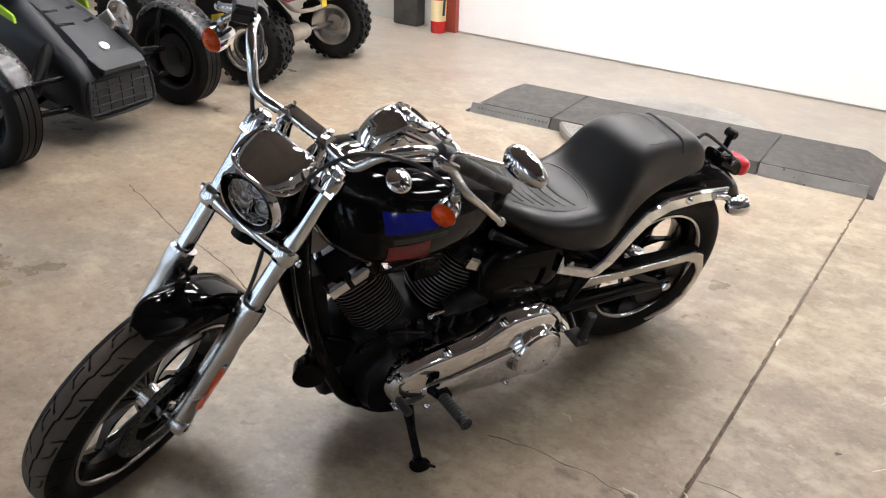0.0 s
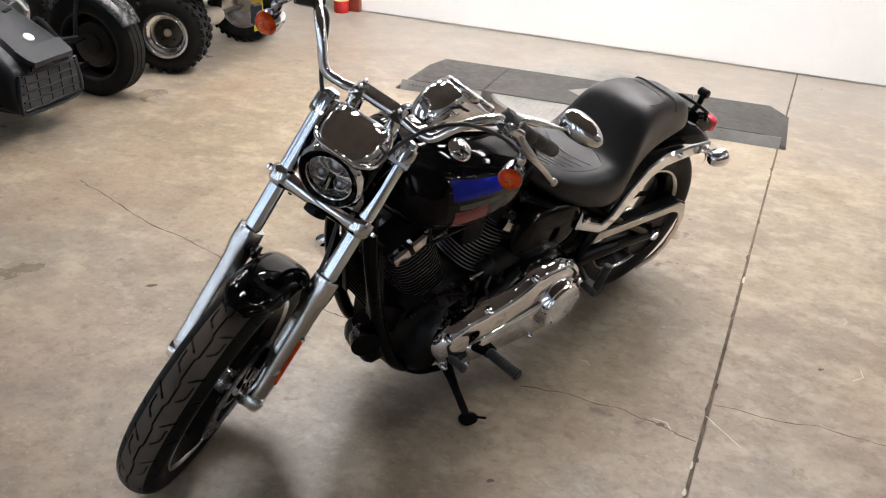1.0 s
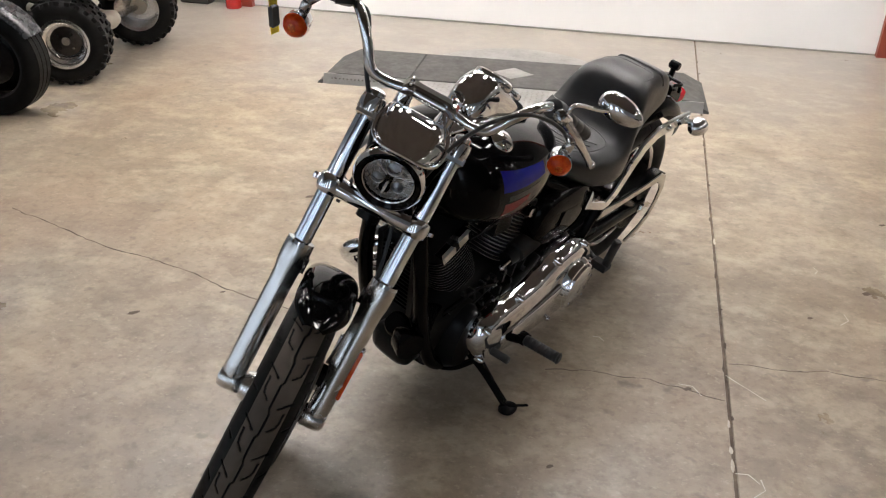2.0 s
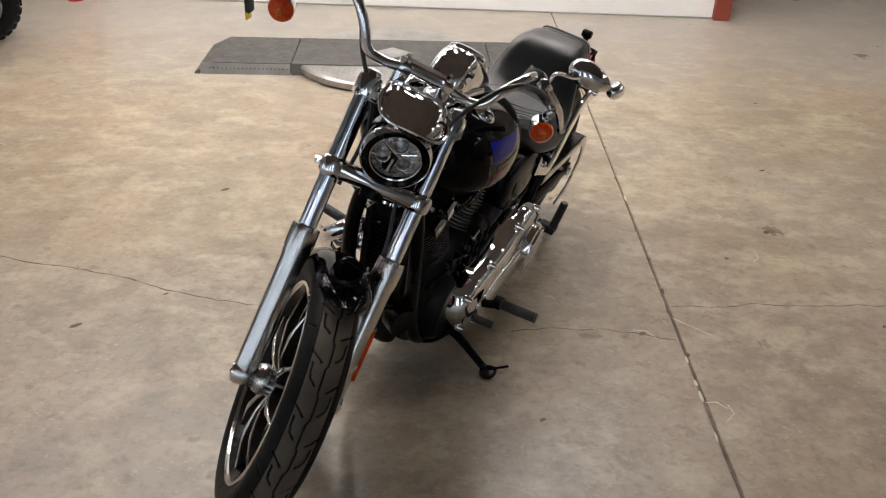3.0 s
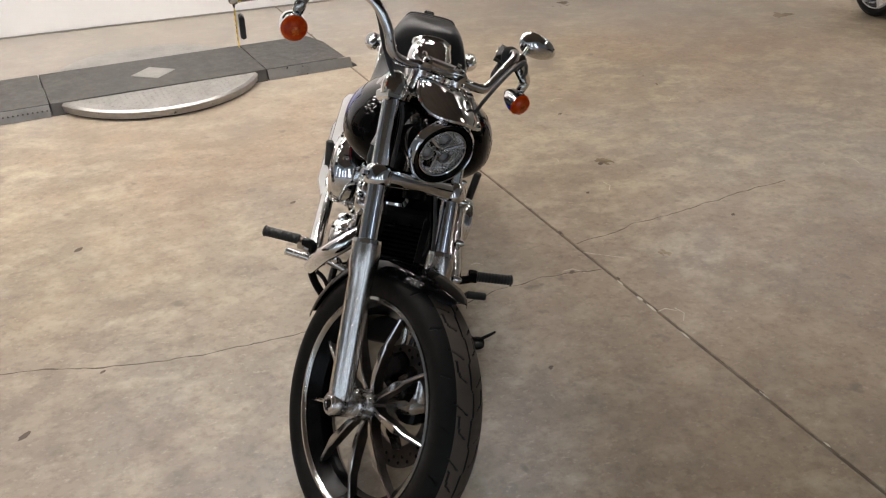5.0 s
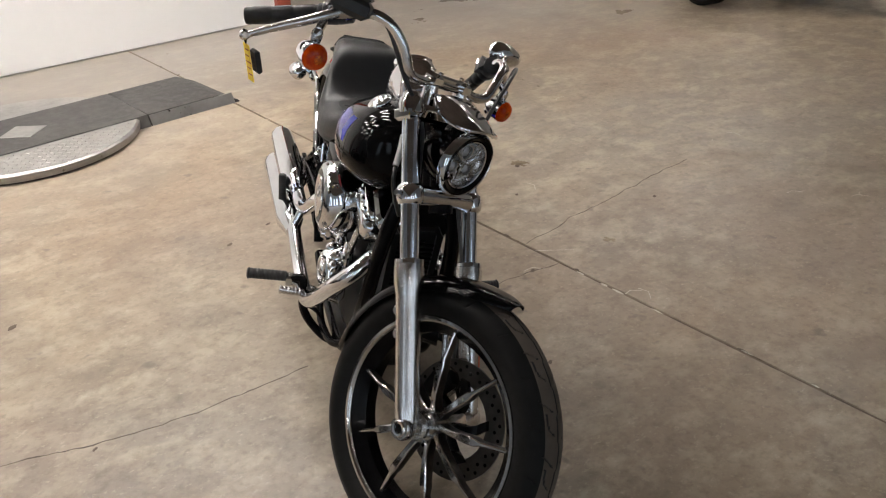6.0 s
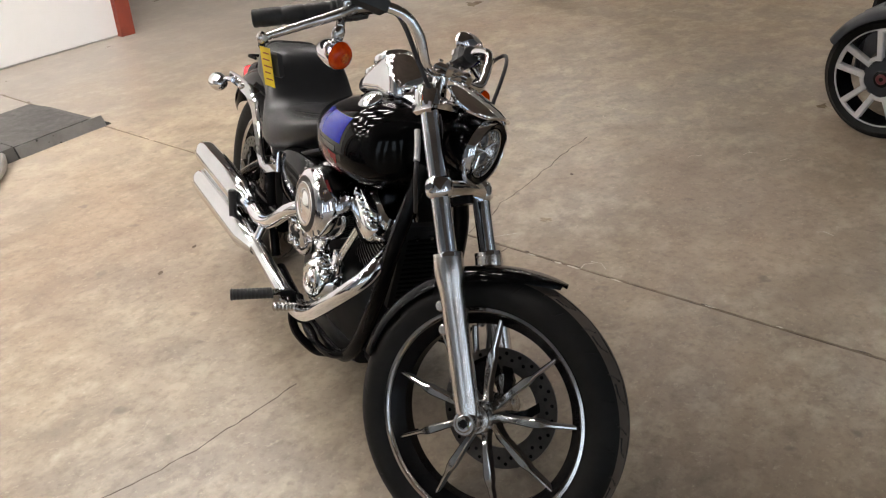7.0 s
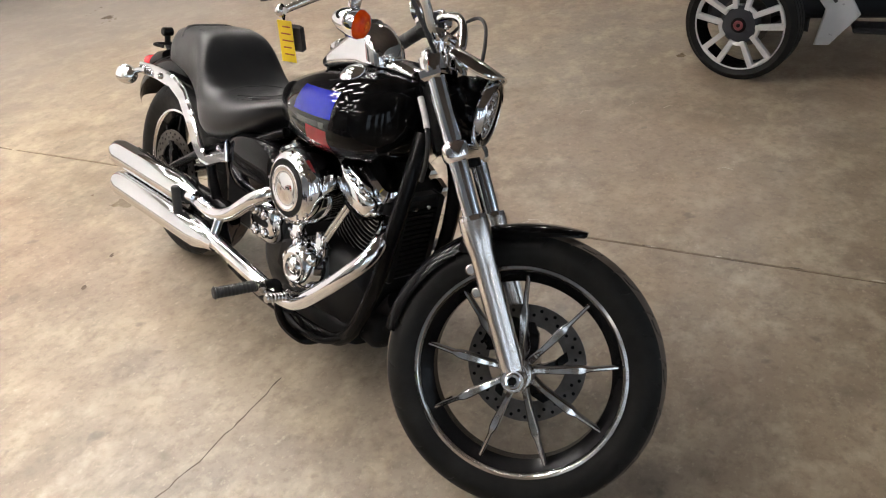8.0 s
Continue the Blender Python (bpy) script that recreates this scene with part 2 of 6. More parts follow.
def inset(poly, d):
    n = len(poly)
    area = sum(poly[i][0] * poly[(i + 1) % n][1] - poly[(i + 1) % n][0] * poly[i][1] for i in range(n))
    s = 1 if area > 0 else -1
    out = []
    for i in range(n):
        p, q, r = Vector(poly[i - 1]), Vector(poly[i]), Vector(poly[(i + 1) % n])
        e1, e2 = (q - p).normalized(), (r - q).normalized()
        n1, n2 = Vector((-e1.y, e1.x)) * s, Vector((-e2.y, e2.x)) * s
        m = n1 + n2
        m = m / max(m.dot(m), 0.35) * 2 if m.length > 1e-6 else n1
        m = m * 0.5 * 2 if m.length < 2.2 else m.normalized() * 2.2
        out.append(tuple(q + m * d))
    return out


def prism(poly, o, ax, ay, az, depth, bev=0.004):
    """A plate: the outline in the plane (ax, ay) at o, thick along az, edges chamfered."""
    o, ax, ay, az = Vector(o), Vector(ax), Vector(ay), Vector(az).normalized()
    ins = inset(poly, bev)

    def loop(pl, h):
        return [o + ax * x + ay * y + az * h for x, y in pl]

    return rings([loop(ins, 0), loop(poly, bev), loop(poly, depth - bev), loop(ins, depth)])


def side_plate(poly, y0, y1, bev=0.004):
    """A plate whose outline is given as (x, z), between two values of y."""
    return prism(poly, (0, y0, 0), (1, 0, 0), (0, 0, 1), (0, 1 if y1 > y0 else -1, 0), abs(y1 - y0), bev)


def block(c, size, bev=0.006, m=None):
    x, y, z = (s / 2 for s in size)
    poly = [(-x, -y), (x, -y), (x, y), (-x, y)]
    o = prism(poly, (0, 0, -z), (1, 0, 0), (0, 1, 0), (0, 0, 1), 2 * z, bev)
    mm = Matrix.Translation(c) @ (m or Matrix())
    return M().join(o, mm)


def round_poly(cx, cy, rx, ry, n=32, e=2.0):
    out = []
    for i in range(n):
        a = 2 * math.pi * i / n
        c, s = math.cos(a), math.sin(a)
        out.append((cx + rx * math.copysign(abs(c) ** (2 / e), c), cy + ry * math.copysign(abs(s) ** (2 / e), s)))
    return out


def ball(c, r, n=16, squash=(1, 1, 1)):
    rr = []
    for i in range(n // 2 + 1):
        a = math.pi * i / (n // 2)
        a = min(max(a, 0.02), math.pi - 0.02)
        rr.append([Vector(c) + Vector((math.sin(a) * math.cos(2 * math.pi * j / n) * r * squash[0],
                                       math.sin(a) * math.sin(2 * math.pi * j / n) * r * squash[1],
                                       math.cos(a) * r * squash[2])) for j in range(n)])
    return rings(rr)


def hexhead(p, d, r, h):
    d = Vector(d).normalized()
    return turned(p, Vector(p) + d * h, [(0, r), (0.8, r), (1, r * 0.85)], 6)


def mesh_of(name, o, mat, sharp=38):
    me = bpy.data.meshes.new(name)
    me.from_pydata(o.v, [], o.f)
    for q in (mat if isinstance(mat, (list, tuple)) else [mat]):
        me.materials.append(q)
    if o.mi:
        me.polygons.foreach_set("material_index", o.mi)
    bm = bmesh.new()
    bm.from_mesh(me)
    bmesh.ops.recalc_face_normals(bm, faces=bm.faces)
    bm.to_mesh(me)
    bm.free()
    me.polygons.foreach_set("use_smooth", [True] * len(me.polygons))
    me.set_sharp_from_angle(angle=radians(sharp))
    return me


def part(name, o, mat, parent=None, label="", m=None, sharp=38):
    """Link what was gathered as one mesh object under a thing or a part."""
    if m is not None:
        mi, o = o.mi, M().join(o, m)
        o.mi = mi
    ob = new(name, mesh_of(name, o, mat, sharp))
    if parent is not None:
        ob.parent = parent
    return tagged(ob, label) if label else ob


def thing(name, m, label, category, group="", kind=""):
    ob = new(name)
    ob.empty_display_size = 0.1
    ob.matrix_basis = m
    return tagged(ob, label, category, group, kind)


# ---- room ----
# along: the way along the white door's wall; the wall stands at ACROSS
ANG = -33.7
ROOM = pose(0, 0, 0, 0, 0, ANG)
ACROSS = 6.012
JAMB_W, JAMB_E = -3.93, 0.80
CEIL, LAMP_Z = 6.0, 3.35


def room_box(u0, u1, v0, v1, z0, z1, bev=0.004):
    return block(((u0 + u1) / 2, (v0 + v1) / 2, (z0 + z1) / 2), (u1 - u0, v1 - v0, z1 - z0), bev)


def room_part(name, o, mat, kind="structure", label="", category=""):
    ob = part(name, o, mat, None, label)
    ob.matrix_basis = ROOM
    return tagged(ob, label, category, "", kind)


U0, U1, V0, V1 = -9.0, 11.0, -6.2, 10.5
# the saw-cut joint runs square to the door
GAP = 0.0052
flo = room_part("floor", room_box(U0, U1, V0, V1, -0.3, -0.004), GROOVE, "structure", "worn tan concrete workshop floor with a saw-cut joint", "floor")
JV0, JV1 = -0.405 - 0.0055 * V0, -0.405 - 0.0055 * V1
for poly in ([(U0, V0), (JV0 - GAP, V0), (JV1 - GAP, V1), (U0, V1)], [(JV0 + GAP, V0), (U1, V0), (U1, V1), (JV1 + GAP, V1)]):
    part("slab", prism(poly, (0, 0, -0.012), (1, 0, 0), (0, 1, 0), (0, 0, 1), 0.012, 0.002), CONCRETE, flo)
room_part("ground", room_box(U0 - 40.0, U1 + 40.0, -50.0, V1 + 30.0, -0.9, -0.31), CONCRETE, "structure", "pale concrete forecourt outside the shop front", "ground")
room_part("ceiling", room_box(U0, U1, V0, V1, CEIL, CEIL + 0.2), CEILING)
room_part("wall_north", M().join(room_box(U0, JAMB_W - 0.12, ACROSS + 0.03, ACROSS + 0.25, 0, CEIL)).join(room_box(JAMB_W - 0.12, JAMB_E + 0.13, ACROSS + 0.03, ACROSS + 0.25, 3.3, CEIL)), WALLPAINT)
room_part("wall_far", room_box(U0, U1, V1, V1 + 0.2, 0, CEIL), WALLPAINT)
room_part("wall_east", room_box(U1, U1 + 0.2, V0, V1, 0, CEIL), WALLPAINT)
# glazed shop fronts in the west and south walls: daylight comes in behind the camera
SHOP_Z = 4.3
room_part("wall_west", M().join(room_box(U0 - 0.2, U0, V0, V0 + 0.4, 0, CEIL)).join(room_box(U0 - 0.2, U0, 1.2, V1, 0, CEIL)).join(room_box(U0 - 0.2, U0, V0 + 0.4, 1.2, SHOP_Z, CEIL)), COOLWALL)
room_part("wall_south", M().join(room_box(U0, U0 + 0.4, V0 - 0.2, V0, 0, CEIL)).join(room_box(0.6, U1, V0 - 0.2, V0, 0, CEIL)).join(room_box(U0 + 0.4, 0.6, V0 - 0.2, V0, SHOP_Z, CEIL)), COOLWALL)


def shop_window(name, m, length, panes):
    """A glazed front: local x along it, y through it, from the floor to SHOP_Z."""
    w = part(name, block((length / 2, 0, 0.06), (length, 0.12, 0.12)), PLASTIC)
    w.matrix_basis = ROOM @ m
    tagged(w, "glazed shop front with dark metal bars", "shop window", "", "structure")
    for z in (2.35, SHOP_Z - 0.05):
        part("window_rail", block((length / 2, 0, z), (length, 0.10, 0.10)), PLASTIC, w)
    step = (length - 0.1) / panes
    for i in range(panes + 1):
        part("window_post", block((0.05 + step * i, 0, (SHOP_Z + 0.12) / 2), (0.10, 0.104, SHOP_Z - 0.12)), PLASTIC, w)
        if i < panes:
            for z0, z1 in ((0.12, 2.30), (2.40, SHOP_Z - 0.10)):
                # every second bay is closed, added out of view to cut the fill light
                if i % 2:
                    part("blocking_panel", block((0.05 + step * (i + 0.5), 0, (z0 + z1) / 2), (step - 0.1, 0.04, z1 - z0), 0.003), WALLPAINT, w, "solid grey panel added to block window light")
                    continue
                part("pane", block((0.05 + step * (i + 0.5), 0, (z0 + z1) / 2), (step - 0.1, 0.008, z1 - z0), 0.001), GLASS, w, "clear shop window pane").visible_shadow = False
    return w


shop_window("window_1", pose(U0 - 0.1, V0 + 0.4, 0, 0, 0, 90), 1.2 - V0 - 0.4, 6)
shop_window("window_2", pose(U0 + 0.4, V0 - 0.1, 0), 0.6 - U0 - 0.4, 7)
door = room_part("door_1", M(), WHITEPAINT, "structure", "white sectional overhead door, closed", "garage door")
for i in range(3):
    z = 0.012 + i * 1.092
    part("panel", room_box(JAMB_W, JAMB_E, ACROSS, ACROSS + 0.05, z, z + 1.091, 0.001), WHITEPAINT, door)
part("bottom_seal", room_box(JAMB_W, JAMB_E, ACROSS + 0.004, ACROSS + 0.045, 0.0, 0.012, 0.004), WALLPAINT, door, "grey rubber bottom seal")


def jamb(u):
    o = M()
    o.join(room_box(u - 0.06, u + 0.06, ACROSS - 0.05, ACROSS - 0.04, 0, 3.3, 0.002))
    o.join(room_box(u - 0.06, u - 0.05, ACROSS - 0.041, ACROSS + 0.2, 0, 3.3, 0.002))
    o.join(room_box(u + 0.05, u + 0.06, ACROSS - 0.041, ACROSS + 0.2, 0, 3.3, 0.002))
    return room_part("door_jamb", o, REDSTEEL, "structure", "red oxide painted steel door jamb", "door jamb")


jamb(JAMB_W - 0.06)
jamb(JAMB_E + 0.06)


def ceiling_light(u, v, turn):
    t = thing("ceiling_light", ROOM @ pose(u, v, LAMP_Z, 0, 0, turn), "short white strip light with a glowing diffuser hung from the ceiling", "ceiling light", "ceiling lights")
    part("housing", block((0, 0, 0.05), (0.70, 0.16, 0.06)), WHITEPAINT, t)
    part("diffuser", block((0, 0, 0.012), (0.64, 0.11, 0.02), 0.002), TUBE, t, "glowing white diffuser")
    for y in (-1, 1):
        part("reflector", prism([(-0.34, 0), (0.34, 0), (0.34, 0.100), (-0.34, 0.100)], (0, y * 0.088, -0.077), (1, 0, 0), (0, 0, 1), (0, y, 0), 0.004, 0.001), WHITEPAINT, t, "white side reflector")
    for x in (-0.28, 0.28):
        part("hanger", rod((x, 0, 0.08), (x, 0, CEIL - LAMP_Z), 0.005, 6), ALU, t)
    return t


LIGHTS = [(-4.6 + 1.15 * i + 0.5 * (k_ % 2), 3.0 + 0.75 * k_) for k_ in range(4) for i in range(5)] + [(-6.2, 5.2), (-6.0, 3.8), (1.6, 5.3)]
# the last three are unseen lamps, added for reflections on headlamp and visor
LIGHTS += [(3.0 + 1.5 * i, 4.4) for i in range(3)] + [(3.8 + 1.5 * i, 5.6) for i in range(4)] + [(4.4 + 1.6 * i, 6.9) for i in range(4)] + [(3.9, 2.4), (5.5, 2.6), (7.2, 2.8), (4.7, 0.8), (6.3, 1.0), (-4.0, -3.8), (1.0, -4.8), (-7.0, -1.0)]
first = ceiling_light(*LIGHTS[0], 90)
for q, (u, v_) in enumerate(LIGHTS[1:]):
    copy_thing(first, ROOM @ pose(u, v_, LAMP_Z, 0, 0, 90 if q % 3 else 0))


# cracks, scratches and pits in the concrete
def strip(pts, w, z=0.0006, seed=1, jit=0.012, mat=CRACK, name="crack"):
    rng = random.Random(seed)
    P = [Vector((x, y, 0)) for x, y in pts]
    fine = []
    for a, b in zip(P, P[1:]):
        n = max(int((b - a).length / 0.025), 1)
        for i in range(n):
            fine.append(a.lerp(b, i / n))
    fine.append(P[-1])
    L, R = [], []
    off = 0.0
    for i, p in enumerate(fine):
        d = (fine[min(i + 1, len(fine) - 1)] - fine[max(i - 1, 0)]).normalized()
        nrm = Vector((-d.y, d.x, 0))
        off = off * 0.7 + rng.uniform(-1, 1) * jit * 0.5
        ww = w * rng.uniform(0.35, 1.0)
        L.append(p + nrm * (off + ww / 2) + Vector((0, 0, z)))
        R.append(p + nrm * (off - ww / 2) + Vector((0, 0, z)))
    o = M()
    n = len(L)
    o.add(L + R, [(i, i + 1, n + i + 1, n + i) for i in range(n - 1)])
    ob = part(name, o, mat, flo)
    ob.matrix_basis = ROOM.inverted()
    return ob


strip([(-1.52, 3.76), (-1.21, 3.34), (-1.10, 3.21), (-0.91, 3.03), (-0.76, 2.83), (-0.655, 2.69), (-0.56, 2.60), (-0.45, 2.51), (-0.24, 2.35)], 0.007, seed=3)
strip([(0.15, 1.99), (0.255, 1.948), (0.44, 1.836), (0.527, 1.756), (0.60, 1.668)], 0.005, seed=5)
strip([(0.735, 1.826), (0.82, 1.785), (0.95, 1.71), (1.01, 1.685), (1.24, 1.54), (1.53, 1.375), (1.75, 1.25)], 0.006, seed=7)
strip([(0.685, 1.778), (0.726, 1.629)], 0.005, seed=9, jit=0.001, mat=SCRATCH, name="scratch")
strip([(0.95, 5.46), (1.28, 5.31), (1.50, 5.22), (1.88, 5.01)], 0.03, seed=11, jit=0.002, mat=SCRATCH, name="scratch")
PITS = [(-0.289, 3.483), (-0.76, 2.786), (-1.072, 2.745), (-0.034, 1.589), (1.179, 1.961), (1.996, 2.452), (1.496, 2.027), (1.292, 1.359), (0.443, 5.312), (0.527, 1.757), (0.452, 3.02), (0.66, 2.95)]
for q, (x, y) in enumerate(PITS):
    rng = random.Random(q)
    r = rng.uniform(0.007, 0.016)
    st_ = rng.uniform(0, 3)
    pl_ = [(x + r * rng.uniform(0.6, 1.1) * math.cos(a) * 1.5, y + r * rng.uniform(0.5, 1.0) * math.sin(a)) for a in [2 * math.pi * i / 11 + st_ for i in range(11)]]
    ob = part("stain", M().add([(px, py, 0.0007) for px, py in pl_], [tuple(range(11))]), CRACK, flo)
    ob.matrix_basis = ROOM.inverted()

# small pale tyre and stand scuffs
rng = random.Random(77)
for q in range(16):
    x, y, a_, ln = rng.uniform(0.2, 2.6), rng.uniform(0.2, 2.6), rng.uniform(0, 3.1), rng.uniform(0.02, 0.055)
    dx, dy = ln * math.cos(a_), ln * math.sin(a_)
    strip([(x, y), (x + dx, y + dy), (x + dx * 1.5 - dy * 0.7, y + dy * 1.5 + dx * 0.7)], 0.005, seed=100 + q, jit=0.002, mat=SCRATCH, name="scratch")

# chipped edges along the joint
rng = random.Random(41)
for q in range(46):
    v_ = rng.uniform(-1.6, 5.9)
    u_ = -0.405 - 0.0055 * v_ + rng.choice((-1, 1)) * rng.uniform(0.004, 0.007)
    a_, b_ = rng.uniform(0.008, 0.035), rng.uniform(0.003, 0.007)
    pl_ = [(u_ + b_ * rng.uniform(0.5, 1.1) * math.cos(2 * math.pi * i / 9), v_ + a_ * rng.uniform(0.6, 1.1) * math.sin(2 * math.pi * i / 9)) for i in range(9)]
    part("chip", M().add([(px, py, 0.0006) for px, py in pl_], [tuple(range(9))]), CRACK if q % 3 else SCRATCH, flo)

# ---- motorcycle ----
# x ahead, y to its left, z up, in the bike's own leaning frame; the origin is where the rear tyre stands
BIKE = pose(0.6167, 2.6343, 0.002, 0, 0, 210.3) @ pose(0, 0, 0, -13.0, 0, 0)
STEER_AT, RAKE, STEER = Vector((1.775, 0, 0)), radians(28.7), radians(33.6)
STEER_AXIS = Vector((-math.sin(RAKE), 0, math.cos(RAKE)))
ST = Matrix.Translation(STEER_AT) @ Matrix.Rotation(STEER, 4, STEER_AXIS) @ Matrix.Translation(-STEER_AT)
bike = thing("motorcycle", BIKE, "black cruiser motorcycle with chrome trim leaning on its side stand", "motorcycle")
FAX = Vector((1.627, 0, 0.316))
RAX = Vector((0, 0, 0.325))


def tyre_mesh(c, R, W, rim_r, nth, tread, npr=84):
    """A tyre with its grooves cut into the crown; tread(th, s) gives the depth at the angle and the share across."""
    o = M()
    hw = W / 2
    prof = []
    for i in range(npr + 1):
        a = math.pi * (i / npr - 0.5) * 1.02
        y = hw * math.sin(a) * 1.0
        r = rim_r + (R - rim_r) * (max(math.cos(a), 0.0) ** 0.62)
        h = (r - rim_r) / (R - rim_r)
        prof.append((y * (1 - 0.31 * max(0.0, 1 - h / 0.62) ** 1.7), r, math.sin(a)))
    prof = [(-hw * 0.62, rim_r - 0.004, None)] + prof + [(hw * 0.62, rim_r - 0.004, None)]
    verts, faces, mi = [], [], []
    m = len(prof)
    for i in range(nth):
        th = 2 * math.pi * i / nth
        for y, r, s in prof:
            rr = r - (tread(th, s) if s is not None and abs(s) < 0.93 else 0)
            verts.append((c[0] + rr * math.cos(th), c[1] + y, c[2] + rr * math.sin(th)))
        j = (i + 1) % nth
        for q in range(m - 1):
            faces.append((i * m + q, i * m + q + 1, j * m + q + 1, j * m + q))
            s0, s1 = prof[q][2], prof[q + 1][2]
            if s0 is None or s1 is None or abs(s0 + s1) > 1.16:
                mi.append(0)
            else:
                # groove faces take the dark rubber: recess shade put into the colour
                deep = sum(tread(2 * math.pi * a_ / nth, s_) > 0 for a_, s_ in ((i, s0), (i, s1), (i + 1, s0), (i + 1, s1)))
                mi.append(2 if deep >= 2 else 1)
        faces.append((i * m + m - 1, i * m, j * m, j * m + m - 1))
        mi.append(0)
    o.add(verts, faces)
    o.mi = mi
    return o


def cruiser_tread(n, depth):
    """A thin stepped groove round the middle; on each side a slanting cut, a hook along the crown and a second cut."""
    def f(th, s):
        k = th * n / (2 * math.pi)
        w = 2 * (k - math.floor(k))
        w -= math.floor(w)
        up = math.floor(2 * (k - math.floor(k))) == 0
        mid = 0.034 if up else -0.034
        if w > 0.86:
            mid *= 1 - 2 * (w - 0.86) / 0.14
        if abs(s - mid - 0.012 * math.sin(12.6 * w)) < 0.020:
            return depth
        for side, off in ((1, 0.0), (-1, 0.5)):
            x = s * side
            ww = (k + off) % 1.0
            if 0.20 < x < 0.46 and abs(ww - (0.10 + (x - 0.20) * 0.55)) < 0.019:
                return depth
            if abs(x - 0.45 - (ww - 0.24) * 0.16) < 0.018 and 0.22 < ww < 0.52:
                return depth
            if 0.22 < x < 0.66 and abs(ww - (0.54 + (x - 0.22) * 0.5)) < 0.019:
                return depth
            if 0.68 < x < 0.88 and abs(ww - (0.20 + (x - 0.68) * 0.5)) < 0.019:
                return depth * 0.8
        return 0
    return f


def lathe_y(c, prof, n=96, caps=False):
    """Turned about the wheel's axle: prof gives (y, radius) round the outline."""
    rr = []
    for y, r in prof:
        rr.append([(c[0] + r * math.cos(2 * math.pi * i / n), c[1] + y, c[2] + r * math.sin(2 * math.pi * i / n)) for i in range(n)])
    return rings(rr, True, caps)


def loop_y(c, prof, n=96):
    return lathe_y(c, prof + [prof[0]], n)


def spoke(c, ang, r0, r1, side, y_hub, y_rim, w0, w1, sweep=0.0):
    """One cast arm: broad and raised to past half way, then stepped to a narrow web."""
    rr = []
    for s, w, d in ((0, w0 * 0.85, 0.03), (0.12, w0 * 0.75, 0.028), (0.25, w0 * 0.85, 0.028), (0.55, w0 * 1.05, 0.026), (0.60, w0 * 0.95, 0.024), (0.67, w1, 0.018), (1.0, w1 * 0.8, 0.016)):
        r = r0 + (r1 - r0) * s
        y = y_hub + (y_rim - y_hub) * s
        a = ang + sweep * s
        px, pz = c[0] + r * math.cos(a), c[2] + r * math.sin(a)
        tx, tz = -math.sin(a), math.cos(a)
        e = 0.004
        rr.append([(px + tx * u, c[1] + y + side * h, pz + tz * u) for u, h in ((-w, -d), (w, -d), (w, -e), (w - e, 0), (-w + e, 0), (-w, -e))])
    return rings(rr)


def wheel_spoke(c, ang, r0, r1, y_hub, y_rim, w0, w1):
    """A cast spoke of the wheel, its face and back bright, its flanks darker."""
    rr = []
    for s, w in ((0, w0 * 0.9), (0.10, w0 * 0.72), (0.22, w0 * 0.75), (0.50, w0 * 1.05), (0.575, w0 * 1.0), (0.655, w1), (1.0, w1 * 0.85)):
        r = r0 + (r1 - r0) * s
        h = y_hub + (y_rim - y_hub) * s + 0.018 * math.sin(math.pi * s ** 0.85)
        px, pz = c[0] + r * math.cos(ang), c[2] + r * math.sin(ang)
        tx, tz = -math.sin(ang), math.cos(ang)
        e, dp = 0.0025, 0.034 - 0.012 * s
        rr.append([(px + tx * u, c[1] + y, pz + tz * u) for u, y in ((-w, -h + e), (-w + e, -h), (w - e, -h), (w, -h + e), (w, -h + dp - e), (w - e, -h + dp), (-w + e, -h + dp), (-w, -h + dp - e))])
    o = rings(rr)
    o.mi = [1 if q < 48 and q % 8 in (0, 1, 2, 4, 5, 6) else 0 for q in range(len(o.f))]
    return o


def wheel(name, c, R, W, rim_r, m, tread, nth, phase, nsp, y_face, label, flank, face):
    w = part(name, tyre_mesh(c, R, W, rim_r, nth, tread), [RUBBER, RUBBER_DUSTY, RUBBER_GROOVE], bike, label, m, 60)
    hw = W / 2 * 0.68
    part("rim", loop_y(c, [(-hw, rim_r + 0.004), (-hw + 0.004, rim_r + 0.012), (-hw - 0.004, rim_r + 0.012), (-hw - 0.004, rim_r - 0.005), (-hw + 0.009, rim_r - 0.019),
                                 (-hw * 0.4, rim_r - 0.034), (hw * 0.4, rim_r - 0.034), (hw - 0.009, rim_r - 0.019), (hw + 0.004, rim_r - 0.005), (hw + 0.004, rim_r + 0.012),
                                 (hw - 0.004, rim_r + 0.012), (hw, rim_r + 0.004), (hw * 0.4, rim_r - 0.018), (-hw * 0.4, rim_r - 0.018)]), BLACK, w, "black cast rim", m)
    for side in (-1, 1):
        part("rim_lip", loop_y(c, [(side * (hw + 0.0045), rim_r + 0.008), (side * (hw + 0.009), rim_r + 0.006), (side * (hw + 0.010), rim_r - 0.001), (side * (hw + 0.004), rim_r - 0.007), (side * (hw - 0.001), rim_r - 0.008), (side * (hw + 0.000), rim_r - 0.004)]), CHROME_DARK, w, "machined bare metal rim edge", m)
    for i in range(nsp):
        part("spoke", wheel_spoke(c, phase + 2 * math.pi * i / nsp, 0.035, rim_r - 0.016, y_face, W * 0.27, 0.0094, 0.0050), [flank, face], w, "", m)
    part("hub", loop_y(c, [(-0.075, 0.02), (-0.075, 0.034), (-0.06, 0.040), (-0.03, 0.034), (0.03, 0.034), (0.06, 0.040), (0.075, 0.034), (0.075, 0.02)], 32), ALU, w, "", m)
    return w


